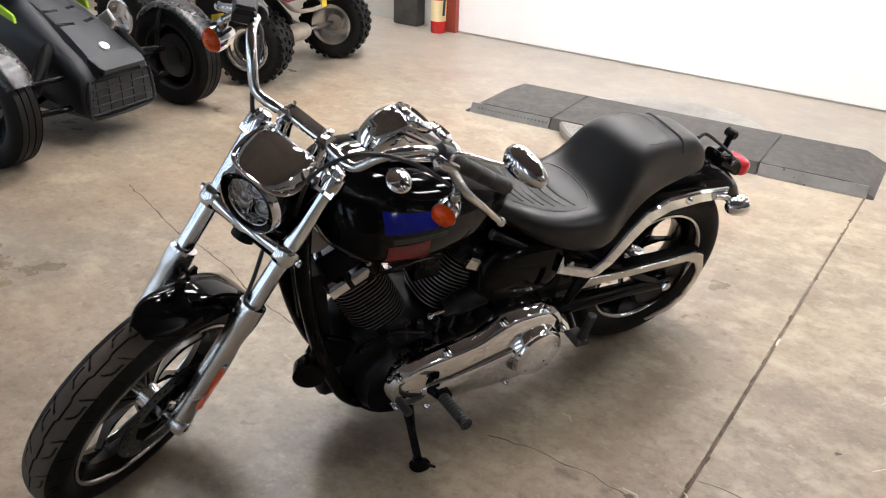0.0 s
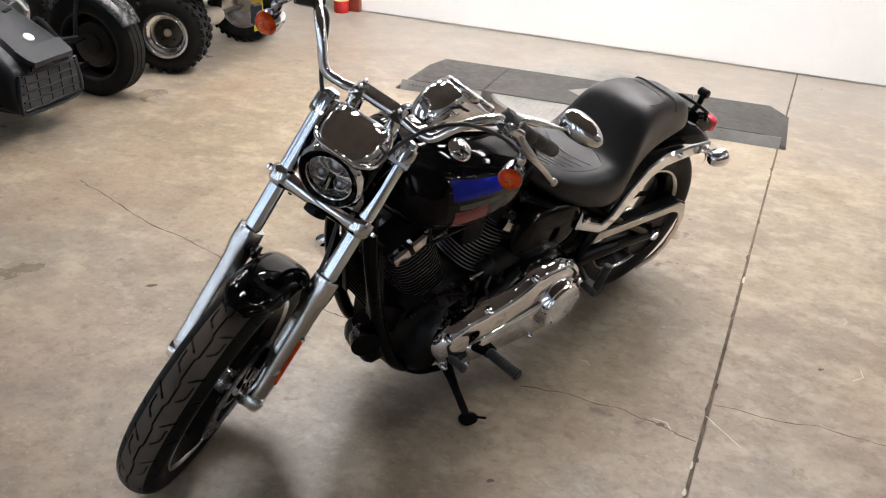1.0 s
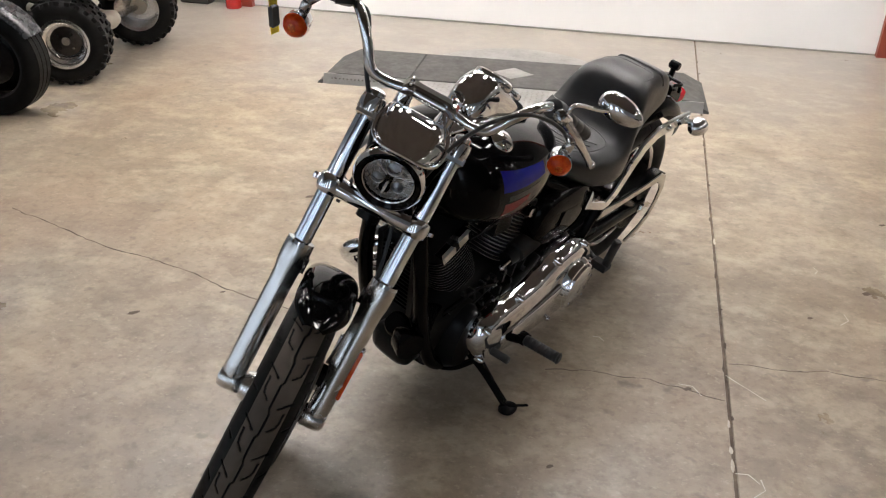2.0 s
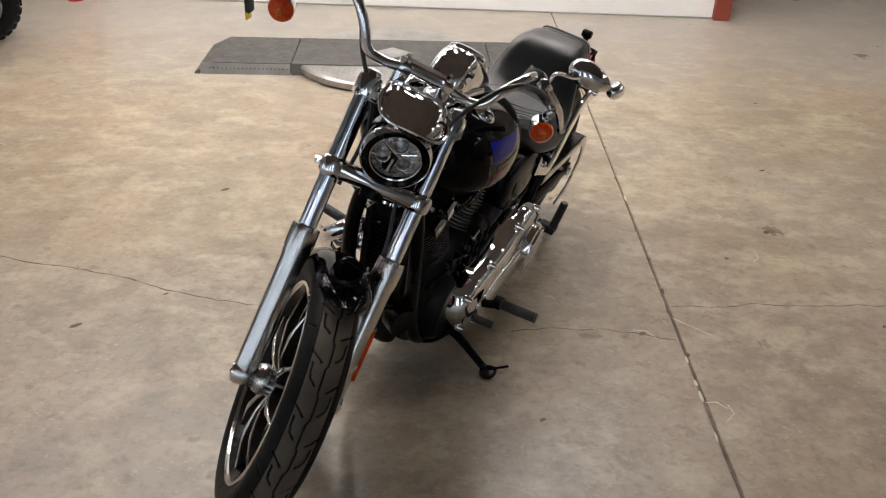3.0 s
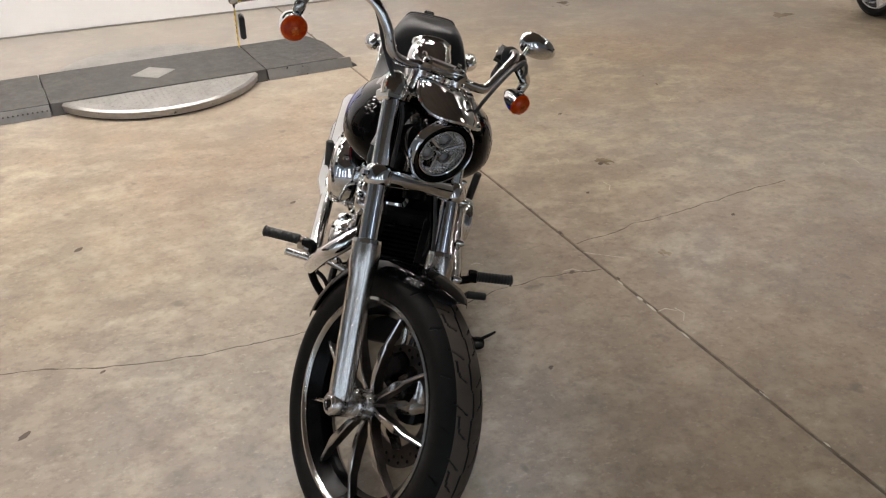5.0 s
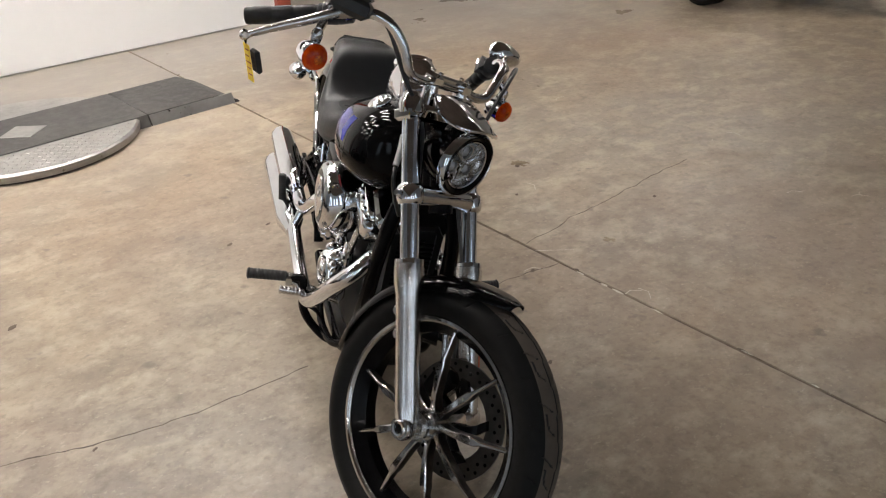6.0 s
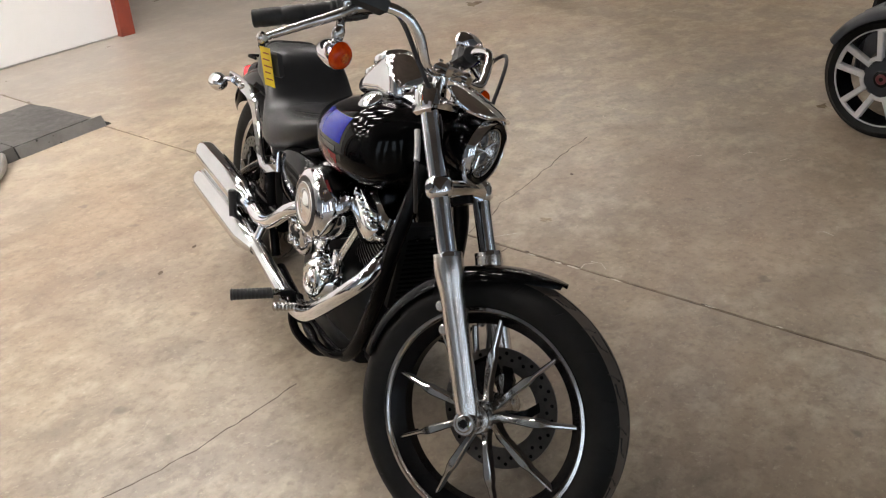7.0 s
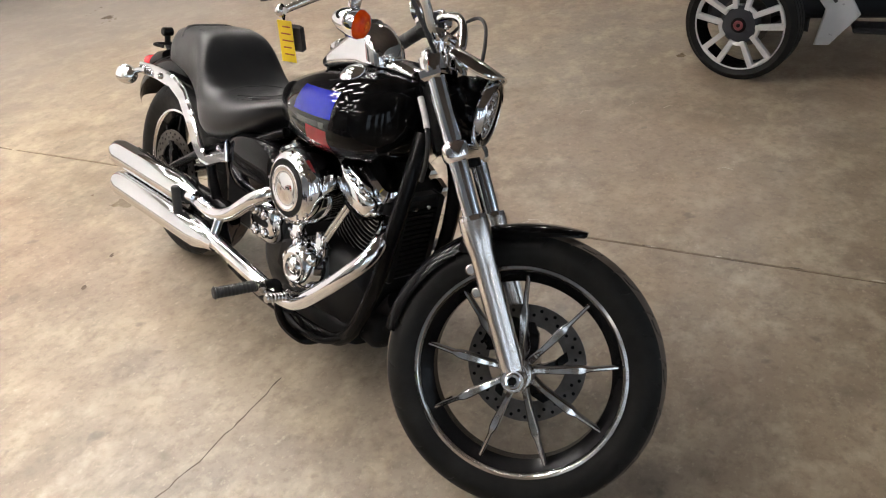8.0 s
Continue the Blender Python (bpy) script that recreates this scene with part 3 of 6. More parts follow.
fw = wheel("front_wheel", FAX + Vector((0, -0.005, 0)), 0.342, 0.126, 0.2515, ST, cruiser_tread(18, 0.006), 1100, radians(21.5), 9, 0.030, "tyre with zigzag tread on a nine-spoke cast wheel", DISC, CHROME_DARK)
rw = wheel("rear_wheel", RAX, 0.325, 0.18, 0.212, None, cruiser_tread(16, 0.005), 620, radians(20), 9, 0.05, "wide rear tyre on a cast wheel", GLOSS, BLACK)


def disc(c, y, r, ri, m, parent, holes=24):
    o = M()
    n = 72
    o.join(loop_y(c, [(y - 0.0025, r), (y + 0.0025, r), (y + 0.0025, ri), (y - 0.0025, ri)], n))
    d = part("brake_disc", o, DISC, parent, "drilled steel brake disc", m)
    h = M()
    for i in range(holes):
        for q, rad in enumerate((r - 0.012, r - 0.026)):
            a = 2 * math.pi * (i + q * 0.5) / holes
            p = Vector((c[0] + rad * math.cos(a), c[1] + y, c[2] + rad * math.sin(a)))
            h.join(turned(p - Vector((0, 0.0032, 0)), p + Vector((0, 0.0032, 0)), [(0, 0.0045), (1, 0.0045)], 8))
    part("drilling", h, BLACK, d, "", m)
    car = M()
    for i in range(5):
        a = 2 * math.pi * i / 5
        car.join(spoke((c[0], c[1], c[2]), a, 0.03, ri + 0.008, 1, y + 0.006, y + 0.003, 0.012, 0.014, 0.5))
    part("carrier", car, BLACK, d, "", m)
    return d


disc(FAX, 0.068, 0.150, 0.098, ST, fw)
disc(RAX, -0.085, 0.146, 0.10, None, rw)
# valve stem
part("valve_stem", rod(FAX + Vector((0.228 * math.cos(radians(222)), -0.01, 0.228 * math.sin(radians(222)))), FAX + Vector((0.185 * math.cos(radians(220)), -0.03, 0.185 * math.sin(radians(220)))), 0.005, 8), BLACK, fw, "", ST)

# fork
F_TOP, F_LEG = Vector((1.242, 0, 0.953)), Vector((1.437, 0, 0.632))
FD = (F_LEG - F_TOP).normalized()
FY = 0.113


def on_fork(d, y=0.0, fwd=0.0):
    """A point d metres down the fork from its top, fwd ahead of the tubes' plane."""
    return F_TOP + FD * d + Vector((0, y, 0)) + Vector((-FD.z, 0, FD.x)) * fwd


LEG = (F_LEG - F_TOP).length
fork = part("fork", M().join(turned(on_fork(0.03), on_fork(0.24), [(0, 0.03), (1, 0.03)], 20)), BLACK, bike, "steering stem", ST)
for sgn in (1, -1):
    y = FY * sgn
    part("fork_tube", rod(on_fork(-0.01, y), on_fork(LEG + 0.03, y), 0.0222, 28), STEEL_TUBE, fork, "polished steel fork tube", ST)
    L2 = 0.366
    leg = part("fork_leg", turned(on_fork(LEG - 0.012, y), on_fork(LEG + L2, y),
                                  [(0, 0.027), (0.006, 0.0345), (0.05, 0.0355), (0.13, 0.035), (0.2, 0.0305), (0.3, 0.0295), (0.88, 0.0290), (0.96, 0.0285), (1.0, 0.024)], 32), ALU, fork, "cast aluminium fork leg", ST)
    part("dust_seal", turned(on_fork(LEG - 0.022, y), on_fork(LEG - 0.008, y), [(0, 0.026), (0.2, 0.034), (0.8, 0.035), (1, 0.030)], 28), CHROME, leg, "chrome collar", ST)
    part("fork_cap", turned(on_fork(-0.045, y), on_fork(0.012, y), [(0, 0.010), (0.12, 0.020), (0.30, 0.022), (0.34, 0.028), (0.6, 0.031), (1, 0.030)], 28), CHROME, fork, "chrome fork cap", ST)
    part("axle_boss", turned(FAX + Vector((0, sgn * 0.078, 0)), FAX + Vector((0, sgn * 0.139, 0)), [(0, 0.026), (0.2, 0.030), (0.85, 0.030), (1, 0.026)], 28), ALU, leg, "", ST)
    part("axle_cap", turned(FAX + Vector((0, sgn * 0.137, 0)), FAX + Vector((0, sgn * 0.143, 0)), [(0, 0.021), (0.6, 0.020), (1, 0.017), (0.9, 0.012), (0.4, 0.011)], 24), CHROME, leg, "", ST)
    part("axle_socket", turned(FAX + Vector((0, sgn * 0.13, 0)), FAX + Vector((0, sgn * 0.1405, 0)), [(0, 0.0108), (1, 0.0108)], 6), BLACK, leg, "", ST)
    lug = M()
    for d in (0.10, 0.155):
        lug.join(rod(on_fork(LEG + d, y * 0.92 - 0.012, -0.036), on_fork(LEG + d, y * 0.92 + 0.012, -0.036), 0.013, 14))
    part("caliper_lug", lug, ALU, leg, "", ST)
# lower bridge
rr = []
for q in range(13):
    y = -0.112 + 0.224 * q / 12
    bulge = 0.020 + 0.006 * (abs(y) / 0.112) ** 3
    cen = on_fork(0.203, y, 0.016 * (1 - (y / 0.112) ** 2))
    rr.append([cen + Vector((-FD.z, 0, FD.x)) * (math.cos(a) * bulge) + FD * (math.sin(a) * bulge * 1.1) for a in [2 * math.pi * i / 24 for i in range(24)]])
o = rings(rr)
br = part("lower_clamp", o, CHROME, fork, "chrome lower fork bridge", ST)
for sgn in (1, -1):
    part("clamp_ring", turned(on_fork(0.179, FY * sgn), on_fork(0.227, FY * sgn), [(0, 0.025), (0.12, 0.031), (0.3, 0.033), (0.7, 0.033), (0.88, 0.031), (1, 0.025)], 24), CHROME, br, "", ST)
    p = on_fork(0.203, FY * sgn * 1.30, -0.004)
    part("pinch_bolt", hexhead(p, (0, sgn, 0), 0.009, 0.012), CHROME, br, "", ST)
# upper bridge
o = M().join(prism([(-0.03, -0.14), (0.02, -0.14), (0.03, -0.07), (0.03, 0.07), (0.02, 0.14), (-0.03, 0.14), (-0.05, 0.06), (-0.05, -0.06)],
                   on_fork(-0.002), Vector((-FD.z, 0, FD.x)), (0, 1, 0), FD, 0.032, 0.008))
part("upper_clamp", o, CHROME, fork, "chrome upper fork bridge", ST)
# side reflector on the left fork leg
REF = ST @ Matrix.Translation(Vector((1.571, 0.1410, 0.444)) - Vector((-FD.z, 0, FD.x)) * 0.010) @ Matrix.Rotation(math.atan2(-FD.x, -FD.z), 4, "Y")
rfl = part("reflector", block((0, 0, 0), (0.016, 0.010, 0.135), 0.003), AMBER, fork, "amber side reflector", REF)
part("reflector_clip", ball((0, 0, 0.073), 0.008, 10), CHROME_DARK, rfl, "", REF)

# headlamp
HC = Vector((1.372, 0, 0.886))
HD = Vector((1.0, 0, -0.03)).normalized()
bucket = part("headlamp", turned(HC - HD * 0.13, HC, [(0, 0.02), (0.08, 0.045), (0.35, 0.072), (0.8, 0.080), (1.0, 0.081), (1.0, 0.073), (0.62, 0.070)], 40, False), GLOSS, bike, "round headlamp in a black bucket", ST)
part("bezel", turned(HC - HD * 0.014, HC + HD * 0.012, [(0, 0.081), (0.2, 0.0855), (0.7, 0.0845), (1, 0.079), (0.9, 0.077), (0.4, 0.077), (0, 0.081)], 48, False), CHROME, bucket, "chrome ring", ST)
part("shade_ring", turned(HC - HD * 0.010, HC + HD * 0.010, [(0, 0.0775), (0.9, 0.0775), (1, 0.074), (0.8, 0.0655), (0.3, 0.063), (0, 0.063)], 48, False), GLOSS, bucket, "gloss black inner ring", ST)
part("inner_ring", turned(HC - HD * 0.006, HC + HD * 0.006, [(0, 0.064), (0.6, 0.0645), (1, 0.062), (0.9, 0.0595), (0, 0.0595)], 48, False), CHROME, bucket, "thin bright ring", ST)
part("reflector_bowl", turned(HC - HD * 0.045, HC - HD * 0.004, [(0, 0.010), (0.10, 0.036), (0.5, 0.054), (1, 0.061)], 40, False), MACHINED, bucket, "", ST)
hx, hy, _ = frame_of(HD)


def lamp_at(a, r, back):
    return HC - HD * back + (hx * math.cos(radians(a)) + hy * math.sin(radians(a))) * r


for a, r, rad in ((90, 0.026, 0.021), (212, 0.031, 0.018), (328, 0.031, 0.018)):
    q = lamp_at(a, r, 0.014)
    pr = part("projector", turned(q - HD * 0.024, q + HD * 0.004, [(0, rad), (0.8, rad), (1, rad * 0.95), (0.97, rad * 0.84), (0.7, rad * 0.84)], 24, False), ALU, bucket, "", ST)
    part("projector_lens", turned(q - HD * 0.010, q + HD * 0.006, [(0, rad * 0.84), (0.4, rad * 0.75), (0.8, rad * 0.45), (1, rad * 0.08)], 24), LEDLENS, pr, "glassy dome", ST)
for i in range(12):
    q = lamp_at(15 + 30 * i, 0.052, 0.006)
    part("reflector_facet", ball(q, 0.0062, 10, (1, 1, 0.8)), CHROME if i % 2 else ALU, bucket, "", ST)
for a in (30, 150, 270):
    part("lamp_bar", rod(lamp_at(a, 0.012, 0.010), lamp_at(a, 0.050, 0.008), 0.0035, 8), CHROME, bucket, "", ST)
part("lens", turned(HC + HD * 0.002, HC + HD * 0.014, [(0, 0.062), (0.35, 0.055), (0.7, 0.040), (0.93, 0.020), (1, 0.003)], 40, False), GLASS, bucket, "clear lens", ST).visible_shadow = False

# visor over the headlamp: a chrome shield with a raised rim
def visor():
    n = 17
    secs = [(1.262, 1.012, 0.066, 0.004), (1.276, 1.018, 0.079, 0.014), (1.310, 1.008, 0.086, 0.026), (1.345, 0.997, 0.082, 0.024), (1.372, 0.987, 0.070, 0.016), (1.390, 0.978, 0.050, 0.006)]
    loops = []
    for x, z, w, d in secs:
        t, b = [], []
        for i in range(n):
            s = -1 + 2 * i / (n - 1)
            drop = d * abs(s) ** 5 + 0.004 * s * s
            t.append(Vector((x - 0.012 * s * s, w * s, z - drop)))
            b.append(Vector((x - 0.012 * s * s - 0.003, w * s * 0.97, z - drop - 0.006)))
        loops.append(t + b[::-1])
    return rings(loops)


vis = part("visor", visor(), CHROME, bike, "chrome headlamp visor", ST, 60)
edge = [(1.266, -0.074, 0.998), (1.300, -0.087, 0.982), (1.336, -0.085, 0.971), (1.362, -0.074, 0.968), (1.380, -0.050, 0.970), (1.389, 0, 0.976),
        (1.380, 0.050, 0.970), (1.362, 0.074, 0.968), (1.336, 0.085, 0.971), (1.300, 0.087, 0.982), (1.266, 0.074, 0.998)]
part("visor_rim", tube(edge, 0.0045, 8, 5), CHROME, vis, "", ST)

# handlebar
def bar_side(s):
    return [(1.218, 0.0, 1.026), (1.218, 0.05 * s, 1.026), (1.222, 0.105 * s, 1.020), (1.224, 0.15 * s, 1.030), (1.208, 0.184 * s, 1.078), (1.180, 0.220 * s, 1.112),
            (1.140, 0.250 * s, 1.116), (1.095, 0.278 * s, 1.096), (0.942, 0.404 * s, 0.996)]


bar = part("handlebar", tube(bar_side(1)[::-1] + bar_side(-1)[1:], 0.0122, 16, 8), CHROME, bike, "chrome pullback handlebar", ST)
for s in (1, -1):
    part("riser", M().join(turned((1.228, 0.055 * s, 0.97), (1.218, 0.055 * s, 1.02), [(0, 0.022), (0.5, 0.019), (1, 0.019)], 20)).join(block((1.218, 0.055 * s, 1.03), (0.038, 0.030, 0.036), 0.009)), CHROME, bar, "", ST)
    for dx in (-0.014, 0.014):
        part("riser_bolt", hexhead((1.218 + dx, 0.055 * s, 1.049), (0, 0, 1), 0.006, 0.006), CHROME_DARK, bar, "", ST)
part("clamp_bridge", block((1.213, 0, 1.040), (0.030, 0.120, 0.016), 0.005), CHROME, bar, "chrome clamp cover", ST)
G_IN, G_OUT = Vector((1.085, 0.286, 1.089)), Vector((0.940, 0.406, 0.995))


def mir(v, s):
    return Vector((v[0], v[1] * s, v[2]))


def tilt_to(d):
    return Vector(d).to_track_quat("Z", "Y").to_matrix().to_4x4()


for s in (1, -1):
    gi, go = mir(G_IN, s), mir(G_OUT, s)
    gd = (go - gi).normalized()
    prof = [(0, 0.018), (0.02, 0.022), (0.07, 0.022), (0.09, 0.0185)]
    for i in range(3):
        t0 = 0.12 + i * 0.27
        prof += [(t0, 0.0185), (t0 + 0.02, 0.0200), (t0 + 0.23, 0.0200), (t0 + 0.25, 0.0185)]
    prof += [(0.95, 0.0195), (0.99, 0.0185), (1, 0.012)]
    part("grip", turned(gi + gd * 0.035, go + gd * 0.012, prof, 20), GRIP, bar, "black rubber grip", ST)
    up = Vector((0, 0, 1))
    fw_ = gd.cross(up).normalized() * (1 if gd.cross(up).x > 0 else -1)
    sw = part("switch_housing", M().join(turned((0, 0, -0.036), (0, 0, 0.036), [(0, 0.018), (0.06, 0.025), (0.45, 0.028), (0.5, 0.0265), (0.55, 0.028), (0.94, 0.026), (1, 0.019)], 20)).join(block((0.020, 0, 0.0), (0.030, 0.040, 0.056), 0.010)), PLASTIC, bar, "black switch housing", ST @ Matrix.Translation(gi + gd * 0.005) @ tilt_to(gd))
    part("switch_cap", block((0.034, 0.008, 0.01), (0.010, 0.016, 0.020), 0.003), CHROME_DARK, sw, "", ST @ Matrix.Translation(gi + gd * 0.005) @ tilt_to(gd))
    # lever perch and lever
    pp = gi + fw_ * 0.030 - gd * 0.01
    part("lever_perch", M().join(rod(pp - gd * 0.03, pp + gd * 0.03, 0.017, 14)).join(rod(gi - gd * 0.015, pp, 0.012, 10)), CHROME_DARK, bar, "", ST)
    if s < 0:
        part("brake_reservoir", M().join(block((0, 0, 0), (0.088, 0.056, 0.046), 0.012)).join(block((0, 0, 0.026), (0.078, 0.048, 0.010), 0.004)), PLASTIC, bar, "black brake fluid reservoir", ST @ Matrix.Translation(gi + fw_ * 0.030 + up * 0.016 - gd * 0.024) @ Matrix.Rotation(math.atan2(gd.y, gd.x), 4, "Z"))
    lp = [pp + gd * 0.01 + fw_ * 0.006, Vector((1.098, 0.372 * s, 1.052)), Vector((1.056, 0.414 * s, 1.008)), Vector((1.016, 0.452 * s, 0.965))]
    part("lever", M().join(tube(lp, lambda q: 0.0125 - 0.005 * q, 10, 6)).join(ball(lp[-1] + gd * 0.006, 0.0125, 12)), ALU, bar, "polished lever with a ball end", ST)
    # turn signal below the perch
    sc = Vector((1.128, 0.355 * s, 0.994 if s > 0 else 0.984))
    fwd = Vector((0.96, 0.12 * s, -0.06)).normalized()
    st_ = part("signal_stalk", M().join(rod(pp + gd * 0.035 - up * 0.004, sc + up * 0.052 - fwd * 0.012, 0.010, 10)).join(turned(sc + up * 0.056 - fwd * 0.012, sc - fwd * 0.012, [(0, 0.010), (0.15, 0.014), (0.45, 0.013), (0.55, 0.009), (1, 0.012)], 14)), CHROME_DARK, bar, "", ST)
    body = part("turn_signal", turned(sc - fwd * 0.055, sc + fwd * 0.012, [(0, 0.004), (0.1, 0.013), (0.35, 0.024), (0.75, 0.031), (1, 0.0315)], 28), CHROME, bike, "chrome bullet turn signal", ST)
    part("lens", turned(sc + fwd * 0.008, sc + fwd * 0.030, [(0, 0.030), (0.3, 0.030), (0.75, 0.025), (1, 0.014)], 28), AMBER, body, "amber lens", ST)
    la_, lb_, _d = frame_of(fwd)
    lo = M()
    for i in range(14):
        a = 2 * math.pi * i / 14
        dv = la_ * math.cos(a) + lb_ * math.sin(a)
        lo.join(rod(sc + fwd * 0.0265 + dv * 0.010, sc + fwd * 0.0185 + dv * 0.0265, 0.0022, 6))
    lo.join(turned(sc + fwd * 0.024, sc + fwd * 0.0325, [(0, 0.011), (0.7, 0.011), (1, 0.007)], 18))
    part("lens_facet", lo, AMBER_DEEP, body, "", ST)
    # mirror
    mc = Vector((1.000, 0.437 * s, 1.132))
    stem = [pp + up * 0.012, pp + up * 0.05 + gd * 0.02, mc - up * 0.012 + Vector((0.03, -0.05 * s, 0)), mc]
    if s > 0:
        part("mirror_stem", tube(stem, 0.0052, 10, 6), CHROME, bar, "", ST)
        nrm = Vector((0.90, -0.16 * s, 0.40)).normalized()
        rr = []
        ax_ = Vector((0, 0, 1)).cross(nrm).normalized()
        ay_ = nrm.cross(ax_).normalized()
        for h, k_ in ((-0.012, 0.86), (-0.010, 1.0), (0.0, 1.0), (0.012, 0.86), (0.022, 0.55), (0.027, 0.1)):
            rr.append([mc + nrm * h + ax_ * (0.062 * k_ * math.copysign(abs(math.cos(a)) ** 0.85, math.cos(a))) + ay_ * (0.034 * k_ * math.sin(a) * (1.0 - 0.22 * math.cos(a))) for a in [2 * math.pi * i / 36 for i in range(36)]])
        part("mirror", rings(rr), CHROME, bike, "chrome teardrop mirror", ST, 60)

# ---- frame, tank, seat ----
def section(x, zc, hw, up, dn, e=2.4, n=40, y0=0.0, flat=None):
    """A closed loop across the bike at x: half width, height above and below the middle."""
    out = []
    for i in range(n):
        a = 2 * math.pi * i / n
        c, s = math.cos(a), math.sin(a)
        y = hw * math.copysign(abs(c) ** (2 / e), c)
        h = up if s > 0 else dn
        z = h * math.copysign(abs(s) ** (2 / e), s)
        out.append(Vector((x, y0 + y, zc + z)))
    return out


TANK_Y = -0.006
TANK = [(0.635, 0.760, 0.035, 0.028, 0.035), (0.66, 0.760, 0.075, 0.050, 0.055), (0.72, 0.762, 0.119, 0.074, 0.080), (0.80, 0.765, 0.162, 0.100, 0.098), (0.88, 0.768, 0.189, 0.122, 0.104),
        (0.96, 0.770, 0.203, 0.138, 0.104), (1.04, 0.777, 0.204, 0.146, 0.104), (1.10, 0.784, 0.192, 0.141, 0.101), (1.14, 0.791, 0.172, 0.129, 0.094), (1.17, 0.798, 0.142, 0.110, 0.082), (1.19, 0.806, 0.106, 0.084, 0.065), (1.203, 0.812, 0.068, 0.052, 0.042), (1.209, 0.815, 0.020, 0.015, 0.014)]


def smooth_rows(rows, k=4):
    pts = [np.array(r) for r in rows]
    P = [2 * pts[0] - pts[1]] + pts + [2 * pts[-1] - pts[-2]]
    out = []
    for i in range(1, len(P) - 2):
        a, b, c, d = P[i - 1:i + 3]
        for s in range(k):
            t = s / k
            out.append(0.5 * ((2 * b) + (c - a) * t + (2 * a - 5 * b + 4 * c - d) * t * t + (3 * b - a - 3 * c + d) * t ** 3))
    out.append(pts[-1])
    return out


TANK_S = smooth_rows(TANK)


def tank_at(x, z):
    """The tank's half width at that length and height."""
    xs = [r[0] for r in TANK_S]
    zc, hw, up, dn = (float(np.interp(x, xs, [r[i] for r in TANK_S])) for i in (1, 2, 3, 4))
    h = (z - zc) / (up if z > zc else dn)
    return hw * max(1 - min(abs(h), 1) ** 2.35, 0.0) ** (1 / 2.35)


tank = part("fuel_tank", rings([section(*r, e=2.35, n=64, y0=TANK_Y) for r in TANK_S]), GLOSS, bike, "gloss black fuel tank", None, 70)


def decal(name, poly, mat, side, label, lift=0.0012, nx=14):
    """A thin colour panel laid on the tank's flank inside the outline, given by lower and upper lines over x."""
    o = M()
    x0, x1, lo, hi = poly
    verts, faces = [], []
    ny = 8
    for i in range(nx + 1):
        x = x0 + (x1 - x0) * i / nx
        for j in range(ny + 1):
            z = lo(x) + (hi(x) - lo(x)) * j / ny
            verts.append((x, TANK_Y + side * (tank_at(x, z) + lift), z))
    for i in range(nx):
        for j in range(ny):
            a = i * (ny + 1) + j
            faces.append((a, a + 1, a + ny + 2, a + ny + 1))
    return part(name, o.add(verts, faces), mat, tank, label, None, 80)


for s in (1, -1):
    x1, low, fall = (1.086, 0.0, 0.17) if s > 0 else (1.062, 0.018, 0.10)
    decal("grey_panel", (0.82, x1 + 0.012, lambda x: 0.700 + 0.20 * max(0, 0.92 - x), lambda x: 0.875 - fall * (1.086 - x)), GREYPANEL, s, "dark grey panel", 0.0006, 24)
    decal("blue_panel", (0.888, x1, lambda x: 0.822 - low - 0.06 * (1.086 - x), lambda x: 0.873 - fall * (1.086 - x)), BLUE, s, "deep blue panel", 0.0011, 24)
    decal("red_panel", (0.965, x1 - 0.010, lambda x: 0.712, lambda x: 0.788 - low), RED, s, "dark red panel", 0.0011, 20)
    decal("lettering", (0.915, x1 - 0.020, lambda x: 0.795 - low - 0.05 * (1.086 - x), lambda x: 0.810 - low - 0.05 * (1.086 - x)), DARKTEXT, s, "", 0.0014, 20)

# console and gauges on the tank
part("tank_console", rings([section(x, z, w, h, 0.01, 2.6, 28) for x, z, w, h in ((0.76, 0.850, 0.012, 0.008), (0.80, 0.868, 0.034, 0.014), (0.90, 0.902, 0.046, 0.018), (1.0, 0.925, 0.050, 0.020), (1.10, 0.932, 0.046, 0.018), (1.15, 0.925, 0.03, 0.012))]), CHROME, tank, "chrome tank console", None, 60)
GAUGE_Y = -0.018
GAUGE = [(1.070, 0.930, 0.010, 0.008, 0.02, 2.2), (1.064, 0.935, 0.036, 0.026, 0.03, 2.4), (1.046, 0.940, 0.051, 0.050, 0.04, 2.7), (1.015, 0.945, 0.058, 0.070, 0.045, 2.9), (0.985, 0.947, 0.060, 0.079, 0.045, 3.0), (0.968, 0.946, 0.060, 0.078, 0.045, 3.0), (0.930, 0.935, 0.059, 0.064, 0.04, 3.0), (0.880, 0.920, 0.055, 0.044, 0.035, 2.8), (0.830, 0.902, 0.046, 0.026, 0.03, 2.6), (0.792, 0.888, 0.028, 0.012, 0.02, 2.3), (0.785, 0.884, 0.010, 0.005, 0.01, 2.2)]
part("gauge_housing", rings([section(r[0], r[1], r[2], r[3], r[4], r[5], 36, GAUGE_Y) for r in smooth_rows(GAUGE, 4)]), CHROME, tank, "chrome bullet housing for stacked gauges", None, 70)
